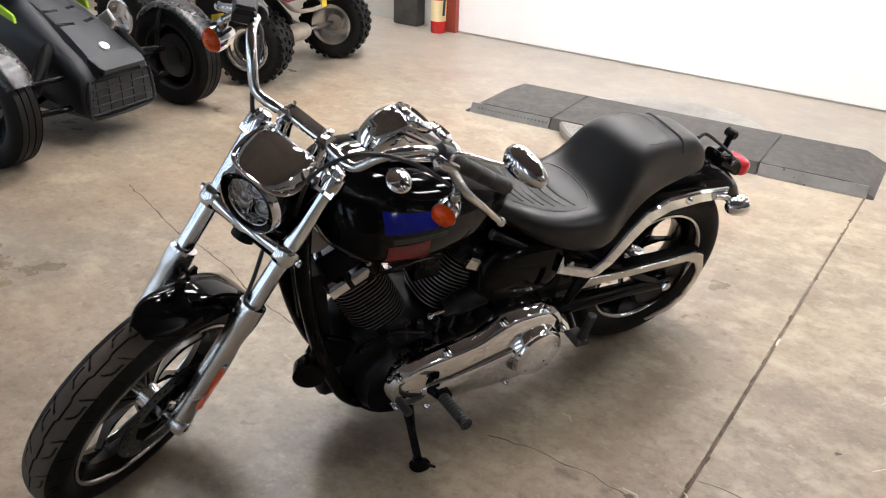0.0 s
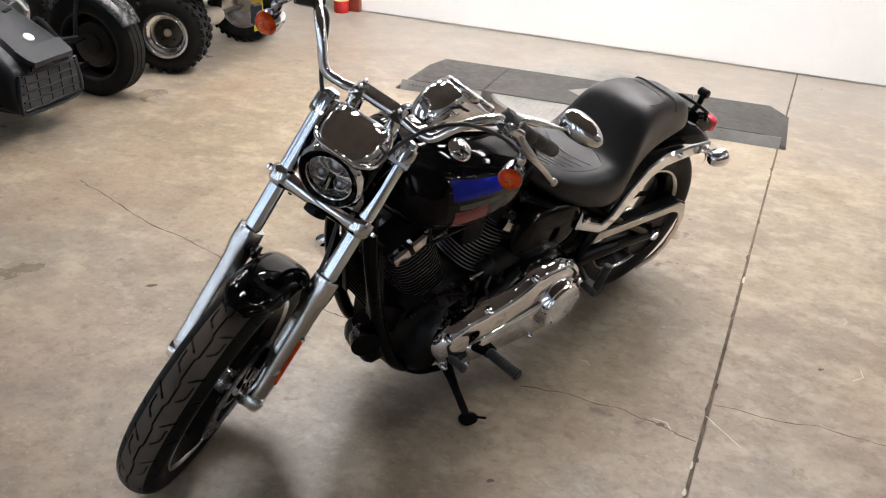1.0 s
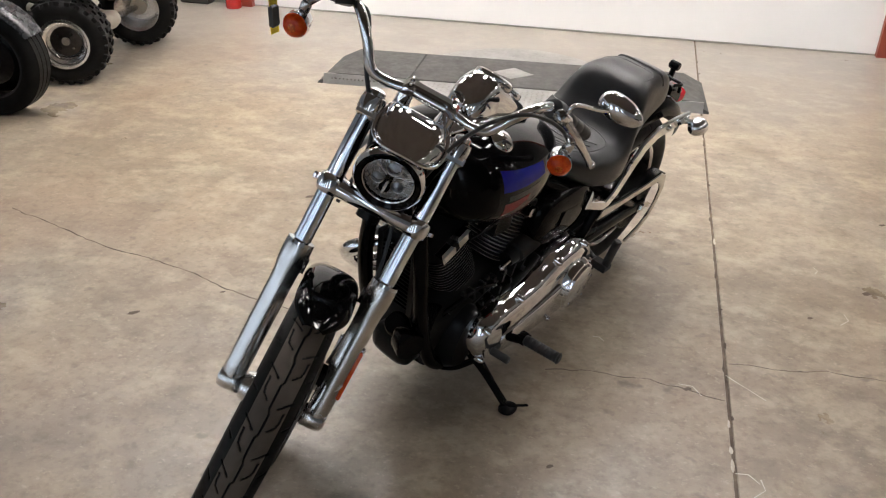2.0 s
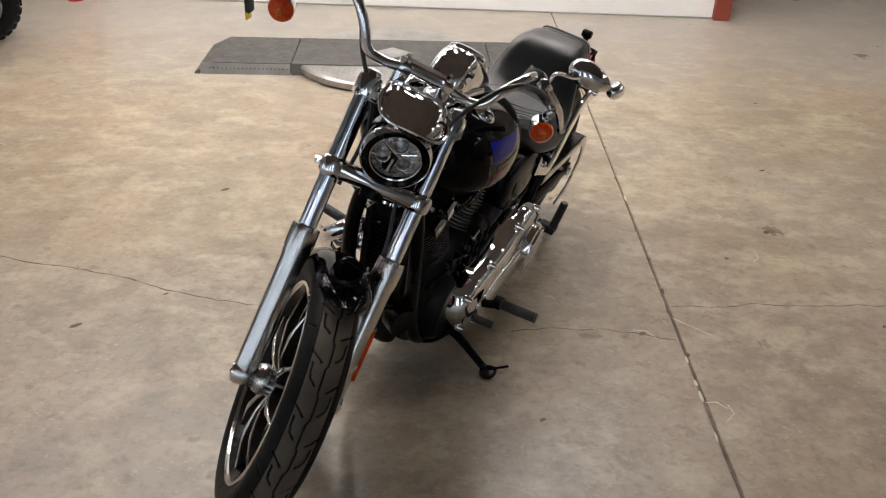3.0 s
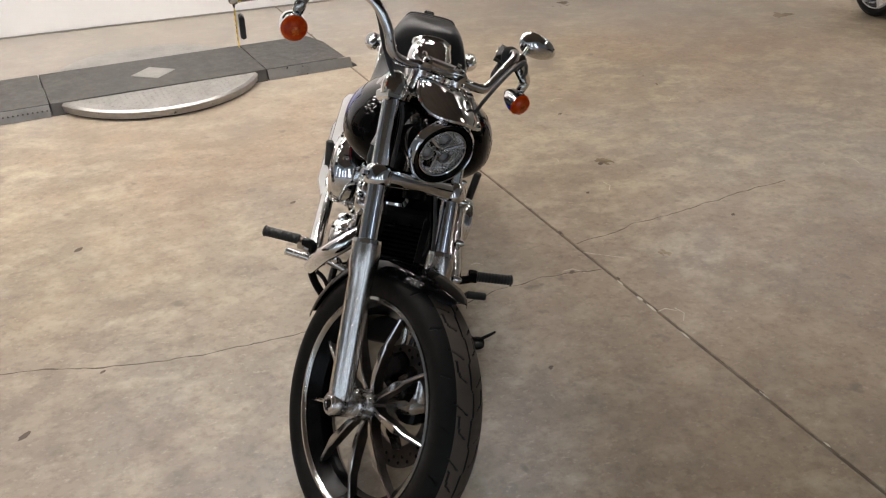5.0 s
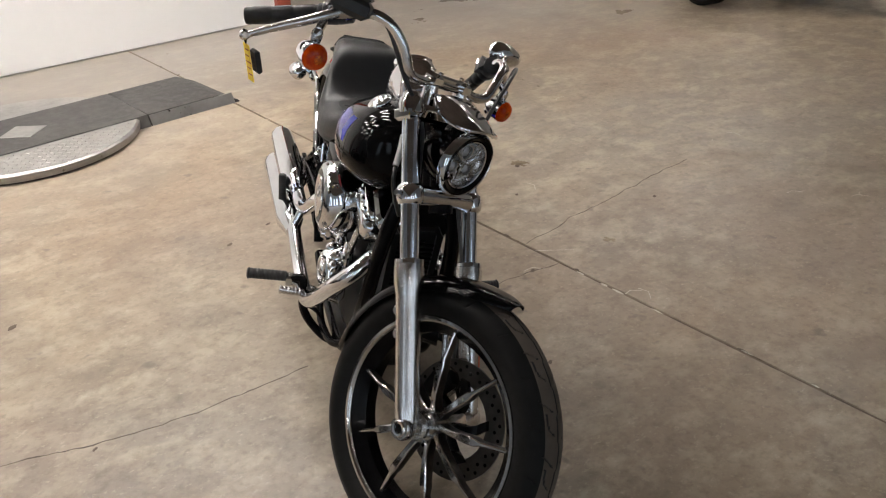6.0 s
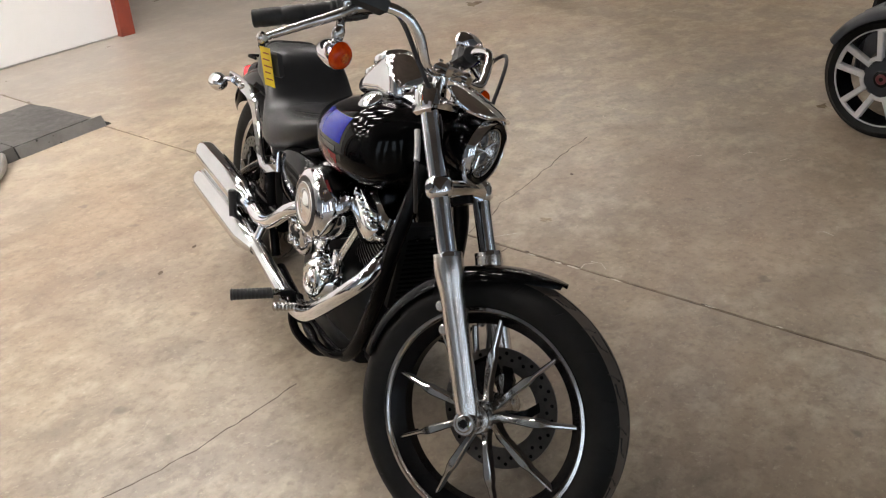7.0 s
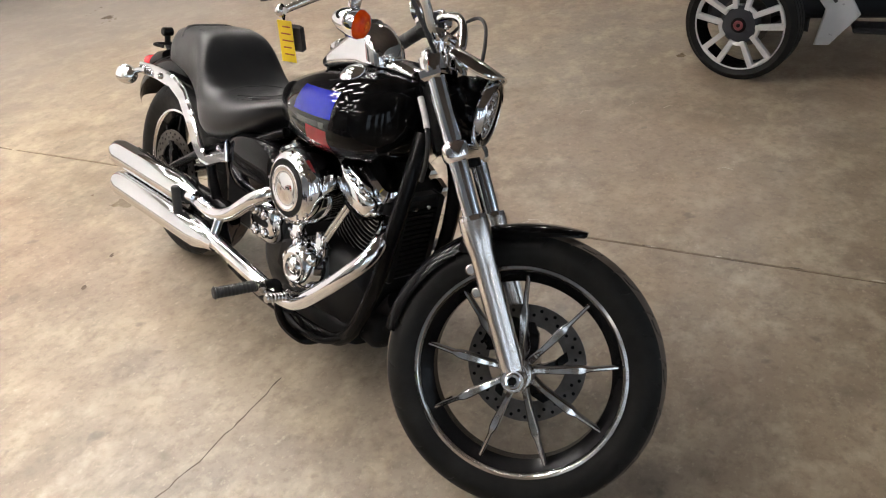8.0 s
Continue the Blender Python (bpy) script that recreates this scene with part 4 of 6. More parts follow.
for gc, gr, gd_ in ((Vector((0.930, GAUGE_Y, 0.999)), 0.052, Vector((-0.57, 0, 0.82))), (Vector((0.848, GAUGE_Y, 0.943)), 0.037, Vector((-0.57, 0, 0.82)))):
    gd_.normalize()
    gzz = part("gauge_bezel", turned(gc - gd_ * 0.012, gc + gd_ * 0.010, [(0, gr), (0.4, gr + 0.003), (0.8, gr + 0.001), (1, gr - 0.006), (0.8, gr - 0.009)], 36), CHROME, tank, "chrome gauge ring")
    part("gauge_dial", turned(gc - gd_ * 0.006, gc + gd_ * 0.005, [(0, gr - 0.008), (1, gr - 0.008)], 32), PLASTIC, gzz, "black dial face")
    ga, gb, _ = frame_of(gd_)
    for i in range(13):
        a = radians(-30 + 20 * i)
        dvec = ga * math.cos(a) + gb * math.sin(a)
        part("dial_mark", rod(gc + gd_ * 0.0055 + dvec * (gr - 0.02), gc + gd_ * 0.0055 + dvec * (gr - 0.012), 0.0012, 5), LABEL, gzz)
for s in (1, -1):
    c0 = Vector((1.02, TANK_Y + 0.108 * s, 0.907))
    nn = Vector((0.0, 0.55 * s, 0.85)).normalized()
    part("filler_cap", turned(c0 - nn * 0.004, c0 + nn * 0.016, [(0, 0.032), (0.25, 0.035), (0.5, 0.033), (0.75, 0.024), (0.95, 0.011), (1, 0.004)], 28), CHROME, tank, "domed chrome filler cap", None, 60)

# seat: low rider's dish, then the raised pillion
SEAT = [(0.71, 0.728, 0.060, 0.030, 0.024, 2.4), (0.67, 0.722, 0.098, 0.034, 0.040, 2.6), (0.60, 0.695, 0.140, 0.045, 0.062, 2.8), (0.52, 0.660, 0.164, 0.062, 0.070, 3.0), (0.44, 0.640, 0.176, 0.076, 0.082, 3.0),
        (0.37, 0.630, 0.176, 0.092, 0.090, 3.1), (0.32, 0.638, 0.168, 0.128, 0.090, 3.3), (0.275, 0.665, 0.150, 0.168, 0.090, 4.0), (0.235, 0.695, 0.134, 0.164, 0.078, 4.8), (0.18, 0.722, 0.119, 0.142, 0.064, 5.2), (0.12, 0.735, 0.108, 0.124, 0.052, 5.2),
        (0.05, 0.738, 0.098, 0.109, 0.042, 5.0), (-0.01, 0.734, 0.089, 0.096, 0.032, 4.6), (-0.060, 0.722, 0.076, 0.076, 0.025, 3.0), (-0.088, 0.712, 0.056, 0.048, 0.018, 2.6), (-0.096, 0.708, 0.02, 0.016, 0.01, 2.2)]
SEAT_S = smooth_rows(SEAT, 4)


def seat_section(x, zc, hw, up, dn, e, n=56):
    out = []
    for i in range(n):
        a = 2 * math.pi * i / n
        c, s = math.cos(a), math.sin(a)
        y = hw * math.copysign(abs(c) ** (2 / e), c)
        z = (up if s > 0 else dn) * math.copysign(abs(s) ** (2 / e), s)
        if s > 0 and 0.33 < x < 0.66:
            z -= 0.016 * (1 - min(abs(y) / (hw * 0.75), 1) ** 2) * math.sin(math.pi * (x - 0.33) / 0.33)
        out.append(Vector((x, y, zc + z)))
    return out


seat = part("seat", rings([seat_section(*r) for r in SEAT_S]), VINYL, bike, "black vinyl two-up seat with stitched ribs", None, 80)


def seat_top(x, y):
    xs = [r[0] for r in SEAT_S][::-1]
    zc, hw, up, dn, e = (float(np.interp(x, xs, [r[i] for r in SEAT_S][::-1])) for i in (1, 2, 3, 4, 5))
    z = zc + up * max(1 - min(abs(y) / hw, 1) ** e, 0) ** (1 / e)
    if 0.33 < x < 0.66:
        z -= 0.016 * (1 - min(abs(y) / (hw * 0.75), 1) ** 2) * math.sin(math.pi * (x - 0.33) / 0.33)
    return z


def on_seat(pts, lift=0.001):
    return [(x, y, seat_top(x, y) + lift) for x, y in pts]


for i in range(6):
    x = 0.435 + 0.033 * i
    hw_ = 0.100 - 0.006 * i
    part("rib", tube(on_seat([(x + 0.022 * (1 - (q / 5) ** 2), hw_ * q / 5) for q in range(-5, 6)], -0.0024), 0.0052, 8, 3), VINYL, seat)
part("strap", tube(on_seat([(0.072, 0.0164 * q) for q in range(-6, 7)], 0.001), 0.005, 8, 3), PLASTIC, seat, "black pillion strap")
part("piping", tube(on_seat([(0.64, -0.07), (0.55, -0.105), (0.46, -0.118), (0.40, -0.112), (0.375, -0.06), (0.37, 0), (0.375, 0.06), (0.40, 0.112), (0.46, 0.118), (0.55, 0.105), (0.64, 0.07)], -0.0008), 0.0022, 6, 4), VINYL, seat)
part("piping", tube(on_seat([(0.245, -0.070), (0.20, -0.086), (0.14, -0.082), (0.118, -0.05), (0.114, 0), (0.118, 0.05), (0.14, 0.082), (0.20, 0.086), (0.245, 0.070)], -0.0008), 0.0020, 6, 4), VINYL, seat)

# rear fender and struts
def fender(c, r, a0, a1, hw, n, prof_drop, m, thick=0.004, tip=0.0, point=0.0, flare=0.0):
    rr = []
    k = 15
    for i in range(n + 1):
        a = a0 + (a1 - a0) * i / n
        s = i / n
        w = hw * (1 - tip * abs(2 * s - 1) ** 4) * (1 - point * max(0, (0.20 - s) / 0.20) ** 3)
        t, b = [], []
        for j in range(k):
            q = -1 + 2 * j / (k - 1)
            dr = prof_drop * abs(q) ** 3 * (1 - point * max(0, (0.26 - s) / 0.26))
            y = w * math.sin(q * 1.25) / math.sin(1.25)
            for lst, off in ((t, 0), (b, -thick)):
                R = r - dr + off + flare * max(0, (0.3 - s) / 0.3) ** 2
                lst.append(Vector((c[0] + R * math.cos(a), c[1] + y, c[2] + R * math.sin(a))))
        rr.append(t + b[::-1])
    return rings(rr)


rf = part("rear_fender", fender(RAX, 0.408, radians(62), radians(152), 0.104, 36, 0.060, None, 0.004, 0.35), GLOSS, bike, "gloss black rear fender", None, 60)
ff = part("front_fender", fender(FAX, 0.356, radians(81), radians(180), 0.070, 40, 0.034, ST, 0.0025, 0.12, 0.62, 0.014), GLOSS, bike, "gloss black front fender", ST, 60)
for s in (1, -1):
    part("fender_bracket", block(on_fork(LEG + 0.045, 0.080 * s, -0.040), (0.030, 0.012, 0.034), 0.004), BLACK, ff, "", ST)
    outer = [(0.485, 0.578), (0.478, 0.540), (0.36, 0.492), (0.318, 0.520), (0.262, 0.605), (0.208, 0.668), (0.13, 0.698), (0.0, 0.700), (-0.11, 0.690)]
    inner = [(-0.11, 0.660), (0.0, 0.666), (0.115, 0.660), (0.178, 0.634), (0.226, 0.580), (0.29, 0.492), (0.335, 0.458), (0.38, 0.462), (0.49, 0.512)]
    part("fender_strut", side_plate(inset(outer + inner[:5] + [(0.285, 0.500), (0.33, 0.468), (0.37, 0.468), (0.49, 0.520)], -0.005), s * 0.150, s * 0.166, 0.005), CHROME, bike, "chrome fender strut")
    for x, z in ((0.455, 0.548), (0.05, 0.682)):
        part("strut_bolt", turned((x, s * 0.164, z), (x, s * 0.176, z), [(0, 0.011), (0.6, 0.011), (1, 0.006)], 14), CHROME, rf)
    sc = Vector((-0.140, 0.196 * s, 0.645))
    d_ = Vector((-1, 0.05 * s, 0))
    part("signal_stalk", tube([(-0.06, 0.165 * s, 0.675), (-0.10, 0.175 * s, 0.668), (-0.125, 0.190 * s, 0.650)], 0.010, 10), CHROME, rf)
    b_ = part("turn_signal", turned(sc + Vector((0.045, 0, 0)), sc + d_ * 0.016, [(0, 0.006), (0.12, 0.018), (0.4, 0.029), (0.8, 0.034), (1, 0.034)], 26), CHROME, bike, "chrome bullet turn signal at the rear")
    part("lens", turned(sc + d_ * 0.014, sc + d_ * 0.03, [(0, 0.032), (0.5, 0.028), (1, 0.012)], 26), REDLENS, b_, "red lens")
tl = part("tail_lamp", rings([section(x, 0.640, w, h, h * 0.9, 3, 28) for x, w, h in ((-0.300, 0.036, 0.026), (-0.316, 0.046, 0.032), (-0.334, 0.048, 0.032), (-0.348, 0.040, 0.026), (-0.354, 0.018, 0.012))]), REDLENS, bike, "red tail lamp")
part("lamp_mount", rings([section(x, z, w, h, h, 3, 20) for x, z, w, h in ((-0.20, 0.690, 0.040, 0.026), (-0.26, 0.668, 0.042, 0.032), (-0.304, 0.642, 0.040, 0.032))]), BLACK, tl)
lb = part("plate_bracket", M().join(tube([(-0.20, 0.0, 0.70), (-0.235, 0, 0.725), (-0.24, 0, 0.775)], 0.011, 10)).join(rod((-0.24, -0.02, 0.772), (-0.24, 0.02, 0.772), 0.016, 14)), BLACK, bike, "black bracket on the fender tip")
part("bracket_frame", M().join(tube([(-0.16, 0.055, 0.735), (-0.20, 0.06, 0.735), (-0.21, -0.06, 0.735), (-0.16, -0.055, 0.735)], 0.006, 8)).join(tube([(-0.20, 0.06, 0.735), (-0.215, 0.06, 0.70), (-0.25, 0.05, 0.69)], 0.007, 8)), BLACK, lb)

# frame tubes, swingarm
fr = part("frame", tube([(1.228, 0.04, 0.80), (1.242, 0.08, 0.68), (1.227, 0.1, 0.55), (1.195, 0.105, 0.41), (1.15, 0.11, 0.28), (1.095, 0.115, 0.185), (1.0, 0.118, 0.145), (0.70, 0.12, 0.13), (0.48, 0.12, 0.16)], 0.021, 14), BLACK, bike, "black tubular frame")
part("down_tube", tube([(1.228, -0.04, 0.80), (1.242, -0.08, 0.68), (1.227, -0.1, 0.55), (1.195, -0.105, 0.41), (1.15, -0.11, 0.28), (1.095, -0.115, 0.185), (1.0, -0.118, 0.145), (0.70, -0.12, 0.13), (0.48, -0.12, 0.16)], 0.021, 14), BLACK, fr)
part("neck", rod(Vector((1.19, 0, 0.93)), Vector((1.285, 0, 0.76)), 0.036, 24), BLACK, fr)
part("backbone", tube([(1.20, 0, 0.82), (1.0, 0, 0.75), (0.7, 0, 0.68), (0.5, 0, 0.60)], 0.035, 14), BLACK, fr)
for s in (1, -1):
    part("side_rail", tube([(0.70, 0.09 * s, 0.66), (0.58, 0.125 * s, 0.60), (0.46, 0.14 * s, 0.535), (0.36, 0.14 * s, 0.48), (0.40, 0.14 * s, 0.36), (0.46, 0.13 * s, 0.2)], 0.017, 12), BLACK, fr)
    part("swingarm", tube([(0.50, 0.125 * s, 0.33), (0.36, 0.14 * s, 0.345), (0.18, 0.145 * s, 0.345), (0.0, 0.14 * s, 0.325)], lambda q: 0.030 - 0.008 * q, 12), BLACK, fr)
    part("swingarm_stay", tube([(0.02, 0.14 * s, 0.33), (0.16, 0.145 * s, 0.41), (0.30, 0.135 * s, 0.49), (0.40, 0.09 * s, 0.54)], 0.015, 12), BLACK, fr)
    part("axle_nut", hexhead((0, 0.15 * s, 0.325), (0, s, 0), 0.018, 0.02), CHROME, rw)
    part("adjuster", block((0.0, 0.148 * s, 0.325), (0.075, 0.016, 0.045), 0.005), BLACK, fr)
bg = part("belt_guard", side_plate([(0.375, 0.425), (0.352, 0.462), (0.235, 0.452), (0.05, 0.447), (-0.075, 0.452), (-0.125, 0.425), (-0.150, 0.365), (-0.142, 0.30), (-0.112, 0.235), (-0.06, 0.195), (0.03, 0.178), (0.045, 0.192),
                                    (-0.045, 0.222), (-0.092, 0.262), (-0.118, 0.315), (-0.118, 0.36), (-0.098, 0.395), (-0.06, 0.415), (0.05, 0.418), (0.24, 0.422)], 0.158, 0.166, 0.003), CHROME_DARK, bike, "bright polished belt guard")
part("guard_flange", side_plate([(0.375, 0.44), (0.352, 0.466), (0.05, 0.453), (-0.075, 0.457), (-0.13, 0.43), (-0.12, 0.424), (-0.07, 0.447), (0.05, 0.443), (0.34, 0.452)], 0.118, 0.160, 0.002), BLACK, bg, "")
part("belt_pulley", loop_y(RAX, [(0.105, 0.10), (0.135, 0.10), (0.135, 0.085), (0.125, 0.03), (0.105, 0.03)], 64), BLACK, rw)
part("drive_belt", M().join(loop_y(RAX, [(0.108, 0.106), (0.132, 0.106), (0.132, 0.101), (0.108, 0.101)], 64)).join(block((0.25, 0.12, 0.415), (0.5, 0.024, 0.005), 0.001, Matrix.Rotation(radians(4), 4, "Y"))), RUBBER, bike, "black drive belt")
# side cover and oil tank under the seat
for s in (1, -1):
    part("side_cover", rings([[Vector((x, s * y, z)) for x, z in round_poly(0.60, 0.528, rx, rz, 36, 3.2)] for y, rx, rz in ((0.06, 0.145, 0.096), (0.120, 0.148, 0.099), (0.138, 0.142, 0.093), (0.149, 0.124, 0.076), (0.154, 0.085, 0.045), (0.155, 0.03, 0.015))]), GLOSS, bike, "black side cover under the seat", None, 50)
part("battery_box", block((0.55, 0, 0.42), (0.26, 0.22, 0.26), 0.02), SATIN, bike)

# ---- engine ----
eng = part("engine", rings([section(x, z, w, h, h2, 3.2, 36) for x, z, w, h, h2 in ((0.62, 0.30, 0.09, 0.10, 0.13), (0.68, 0.30, 0.115, 0.12, 0.15), (0.80, 0.31, 0.125, 0.12, 0.16), (0.95, 0.31, 0.13, 0.13, 0.16), (1.06, 0.30, 0.12, 0.13, 0.14), (1.12, 0.28, 0.09, 0.10, 0.10))]), SATIN, bike, "black V-twin engine crankcase", None, 60)


def cylinder(foot, head, name):
    foot, head = Vector(foot), Vector(head)
    d = (head - foot).normalized()
    a = Vector((0, 1, 0))
    b = a.cross(d).normalized()
    cyl = part("cylinder", turned(foot, head, [(0, 0.062), (1, 0.062)], 28), SATIN, eng, "black finned cylinder")
    n = 15
    L = (head - foot).length
    for i in range(n):
        h = 0.016 + (L - 0.03) * i / (n - 1)
        w = 0.096 if name == "front" else 0.090
        o = prism(round_poly(0.011, 0, w - 0.011, w * 0.84, 28, 3.0), foot + d * h, a, b, d, 0.0042, 0.0010)
        o.mi = [1 if 28 <= q < 56 else 0 for q in range(len(o.f))]
        part("fin", o, [SATIN, FIN_EDGE], cyl)
    rb = part("rocker_box", prism(round_poly(0, 0, 0.105, 0.085, 28, 3.6), head - d * 0.004, a, b, d, 0.05, 0.006), SATIN, eng, "black rocker box")
    part("rocker_cover", prism([(x, y - 0.0) for x, y in round_poly(0.052, 0, 0.056, 0.070, 28, 4)], head + d * 0.012, -a, b, d, 0.058, 0.010), CHROME, eng, "chrome rocker cover")
    for q in (-1, 1):
        part("plug_cover", block(head + d * 0.010 + Vector((0.030 if name == "front" else 0.004, 0.108, 0.022 if name == "front" else 0)) + b * 0.032 * q, (0.05, 0.030, 0.040), 0.007, Matrix.Rotation(math.atan2(d.x, d.z), 4, "Y")), CHROME if name == "front" else CHROME_DARK, rb, "chrome block")
    for s in (1, -1):
        for q in (-1, 1):
            part("cover_bolt", hexhead(head + d * 0.045 + a * 0.1 * s + b * 0.05 * q, d, 0.007, 0.008), CHROME, rb)
    return cyl


FIN_EDGE = worn("machined_fin_edge", (0.34, 0.33, 0.32), (0.24, 0.235, 0.23), 0.42, 0.55, 30, 0.05)
cylinder((0.985, 0, 0.40), (1.095, 0, 0.60), "front")
cylinder((0.825, 0, 0.40), (0.735, 0, 0.565), "rear")
H_LONG, H_UP = Vector((0.94, 0, -0.34)), Vector((0.34, 0, 0.94))
H_MID = Vector((1.082, -0.094, 0.612))


def housing_loop(t, up, w, h, e=3.6):
    return [H_MID + H_LONG * t + H_UP * (up + z) + Vector((0, y, 0)) for y, z in round_poly(0, 0, w, h, 28, e)]


rbx = part("rocker_housing", rings([housing_loop(*r) for r in ((-0.090, 0.022, 0.012, 0.012), (-0.085, 0.018, 0.028, 0.026), (-0.068, 0.008, 0.040, 0.036), (-0.035, -0.002, 0.046, 0.038), (0.02, -0.006, 0.048, 0.037), (0.060, -0.006, 0.046, 0.035), (0.078, -0.004, 0.040, 0.029), (0.086, -0.002, 0.026, 0.018))]), CHROME, eng, "rounded chrome rocker housing", None, 60)
part("housing_lid", rings([housing_loop(*r) for r in ((-0.060, 0.036, 0.022, 0.010), (-0.048, 0.034, 0.034, 0.018), (0.0, 0.030, 0.036, 0.019), (0.045, 0.027, 0.035, 0.019), (0.062, 0.024, 0.024, 0.010))]), CHROME, rbx, "", None, 60)
part("housing_spacer", rings([housing_loop(t, -0.046, w, 0.008) for t, w in ((-0.035, 0.030), (-0.025, 0.040), (0.05, 0.042), (0.062, 0.030))]), BLACK, rbx)
for t in (-0.050, -0.012, 0.026, 0.060):
    part("housing_bolt", ball(H_MID + H_LONG * t + H_UP * 0.033 + Vector((0, -0.038, 0)), 0.0095, 12), CHROME, rbx)
# tappet blocks and push rod tubes on the right
for x0, x1, y1 in ((0.968, 1.066, -0.118), (0.982, 1.082, -0.120), (0.86, 0.775, -0.10), (0.85, 0.745, -0.10)):
    part("pushrod_tube", rod((x0, -0.126, 0.430), (x1, y1, 0.585), 0.0082, 14), CHROME, eng, "chrome push rod tube")
for x0 in (0.965, 0.850):
    tp = part("tappet_block", rings([[Vector((x0 + x, -0.128 + y, z)) for x, y in round_poly(0, 0, r, r * 0.62, 24, 3)] for z, r in ((0.385, 0.024), (0.392, 0.030), (0.412, 0.030), (0.418, 0.024), (0.430, 0.021), (0.436, 0.014))]), CHROME, eng, "chrome tappet block")
    for q in (-1, 1):
        part("block_bolt", ball((x0 + 0.021 * q, -0.143, 0.414), 0.0075, 10), CHROME, tp)
        part("tube_collar", turned((x0 + 0.010 * q, -0.127, 0.426), (x0 + 0.016 * q, -0.126, 0.446), [(0, 0.012), (0.5, 0.0125), (1, 0.010)], 14), CHROME, tp)
# cam cover
o = turned((0.922, -0.10, 0.338), (0.926, -0.196, 0.344), [(0, 0.080), (0.35, 0.079), (0.55, 0.072), (0.72, 0.066), (0.88, 0.060), (0.96, 0.050), (1.0, 0.040), (0.96, 0.032), (0.93, 0.026), (1.0, 0.022), (1.03, 0.010)], 40)
cc = part("cam_cover", o, CHROME, eng, "round chrome cam cover", None, 50)
for i in range(5):
    a = 2 * math.pi * i / 5 + 0.6
    part("cover_lobe", ball((0.924 + 0.064 * math.cos(a), -0.160, 0.342 + 0.064 * math.sin(a)), 0.020, 14, (1.0, 1.2, 1.0)), CHROME, cc)
for i in range(5):
    a = 2 * math.pi * i / 5
    part("cover_screw", hexhead((0.925 + 0.050 * math.cos(a), -0.190, 0.343 + 0.050 * math.sin(a)), (0, -1, 0), 0.005, 0.005), CHROME_DARK, cc)
part("gearcase_cover", side_plate([(0.74, 0.27), (0.82, 0.235), (0.96, 0.235), (1.01, 0.29), (1.00, 0.36), (0.95, 0.39), (0.84, 0.39), (0.76, 0.35)], -0.128, -0.105, 0.008), SATIN, eng, "black gearcase cover")
# gearbox end cover with ribs
gb_ = part("transmission_cover", rings([[Vector((x, y, z)) for x, z in round_poly(0.695, 0.392, rx, rz, 32, 3.2)] for y, rx, rz in ((-0.09, 0.072, 0.066), (-0.140, 0.072, 0.066), (-0.156, 0.064, 0.058), (-0.162, 0.050, 0.044))]), CHROME, eng, "chrome transmission cover", None, 50)
part("cover_recess", side_plate(round_poly(0.70, 0.394, 0.040, 0.012, 24, 3), -0.166, -0.158, 0.002), SATIN, gb_, "black recess")
for x, z, r in ((0.668, 0.424, 0.020), (0.722, 0.422, 0.017), (0.675, 0.362, 0.019), (0.728, 0.366, 0.016)):
    part("cover_boss", turned((x, -0.150, z), (x, -0.174, z), [(0, r), (0.6, r), (0.9, r * 0.8), (1, r * 0.4)], 18), CHROME, gb_)
# air cleaner
AC = Vector((0.915, -0.14, 0.578))
acl = part("air_cleaner", turned(AC + Vector((0, 0.05, 0)), AC + Vector((0, -0.085, 0)), [(0, 0.09), (0.35, 0.105), (0.6, 0.108), (0.85, 0.104), (0.95, 0.094), (1.0, 0.080), (0.97, 0.076)], 56), CHROME, bike, "round chrome air cleaner")
part("black_ring", turned(AC + Vector((0, -0.074, 0)), AC + Vector((0, -0.0855, 0)), [(0, 0.078), (1, 0.077), (0.98, 0.064)], 48), SATIN, acl, "black ring")
part("cover_disc", turned(AC + Vector((0, -0.076, 0)), AC + Vector((0, -0.090, 0)), [(0, 0.064), (0.9, 0.063), (1.0, 0.058), (0.86, 0.053), (0.80, 0.046), (0.88, 0.032), (1.0, 0.027), (1.04, 0.018), (1.2, 0.013), (1.24, 0.004)], 48), CHROME, acl, "chrome centre insert")
for i in range(12):
    a = 2 * math.pi * i / 12
    part("rim_screw", hexhead(AC + Vector((0.098 * math.cos(a), -0.07, 0.098 * math.sin(a))), (0, -1, 0), 0.006, 0.006), CHROME_DARK, acl)
part("intake", M().join(tube([(0.915, -0.09, 0.578), (0.91, 0.0, 0.56)], 0.045, 16)), SATIN, eng)
# primary cover on the left
PRIM = [(1.005, 0.205), (1.03, 0.26), (1.01, 0.325), (0.95, 0.362), (0.86, 0.375), (0.76, 0.395), (0.68, 0.435), (0.60, 0.448), (0.53, 0.440), (0.47, 0.400), (0.445, 0.33), (0.445, 0.26), (0.475, 0.20), (0.53, 0.168), (0.62, 0.158), (0.76, 0.160), (0.90, 0.165)]


def dome(poly, y0, y1, steps):
    rr = []
    dense = [(p.x, p.z) for p in spline([(x, 0, z) for x, z in poly + poly[:1]], 4)][:-1]
    for s, d in steps:
        pl = inset(dense, d) if d else dense
        rr.append([Vector((x, y0 + (y1 - y0) * s, z)) for x, z in pl])
    return rings(rr)


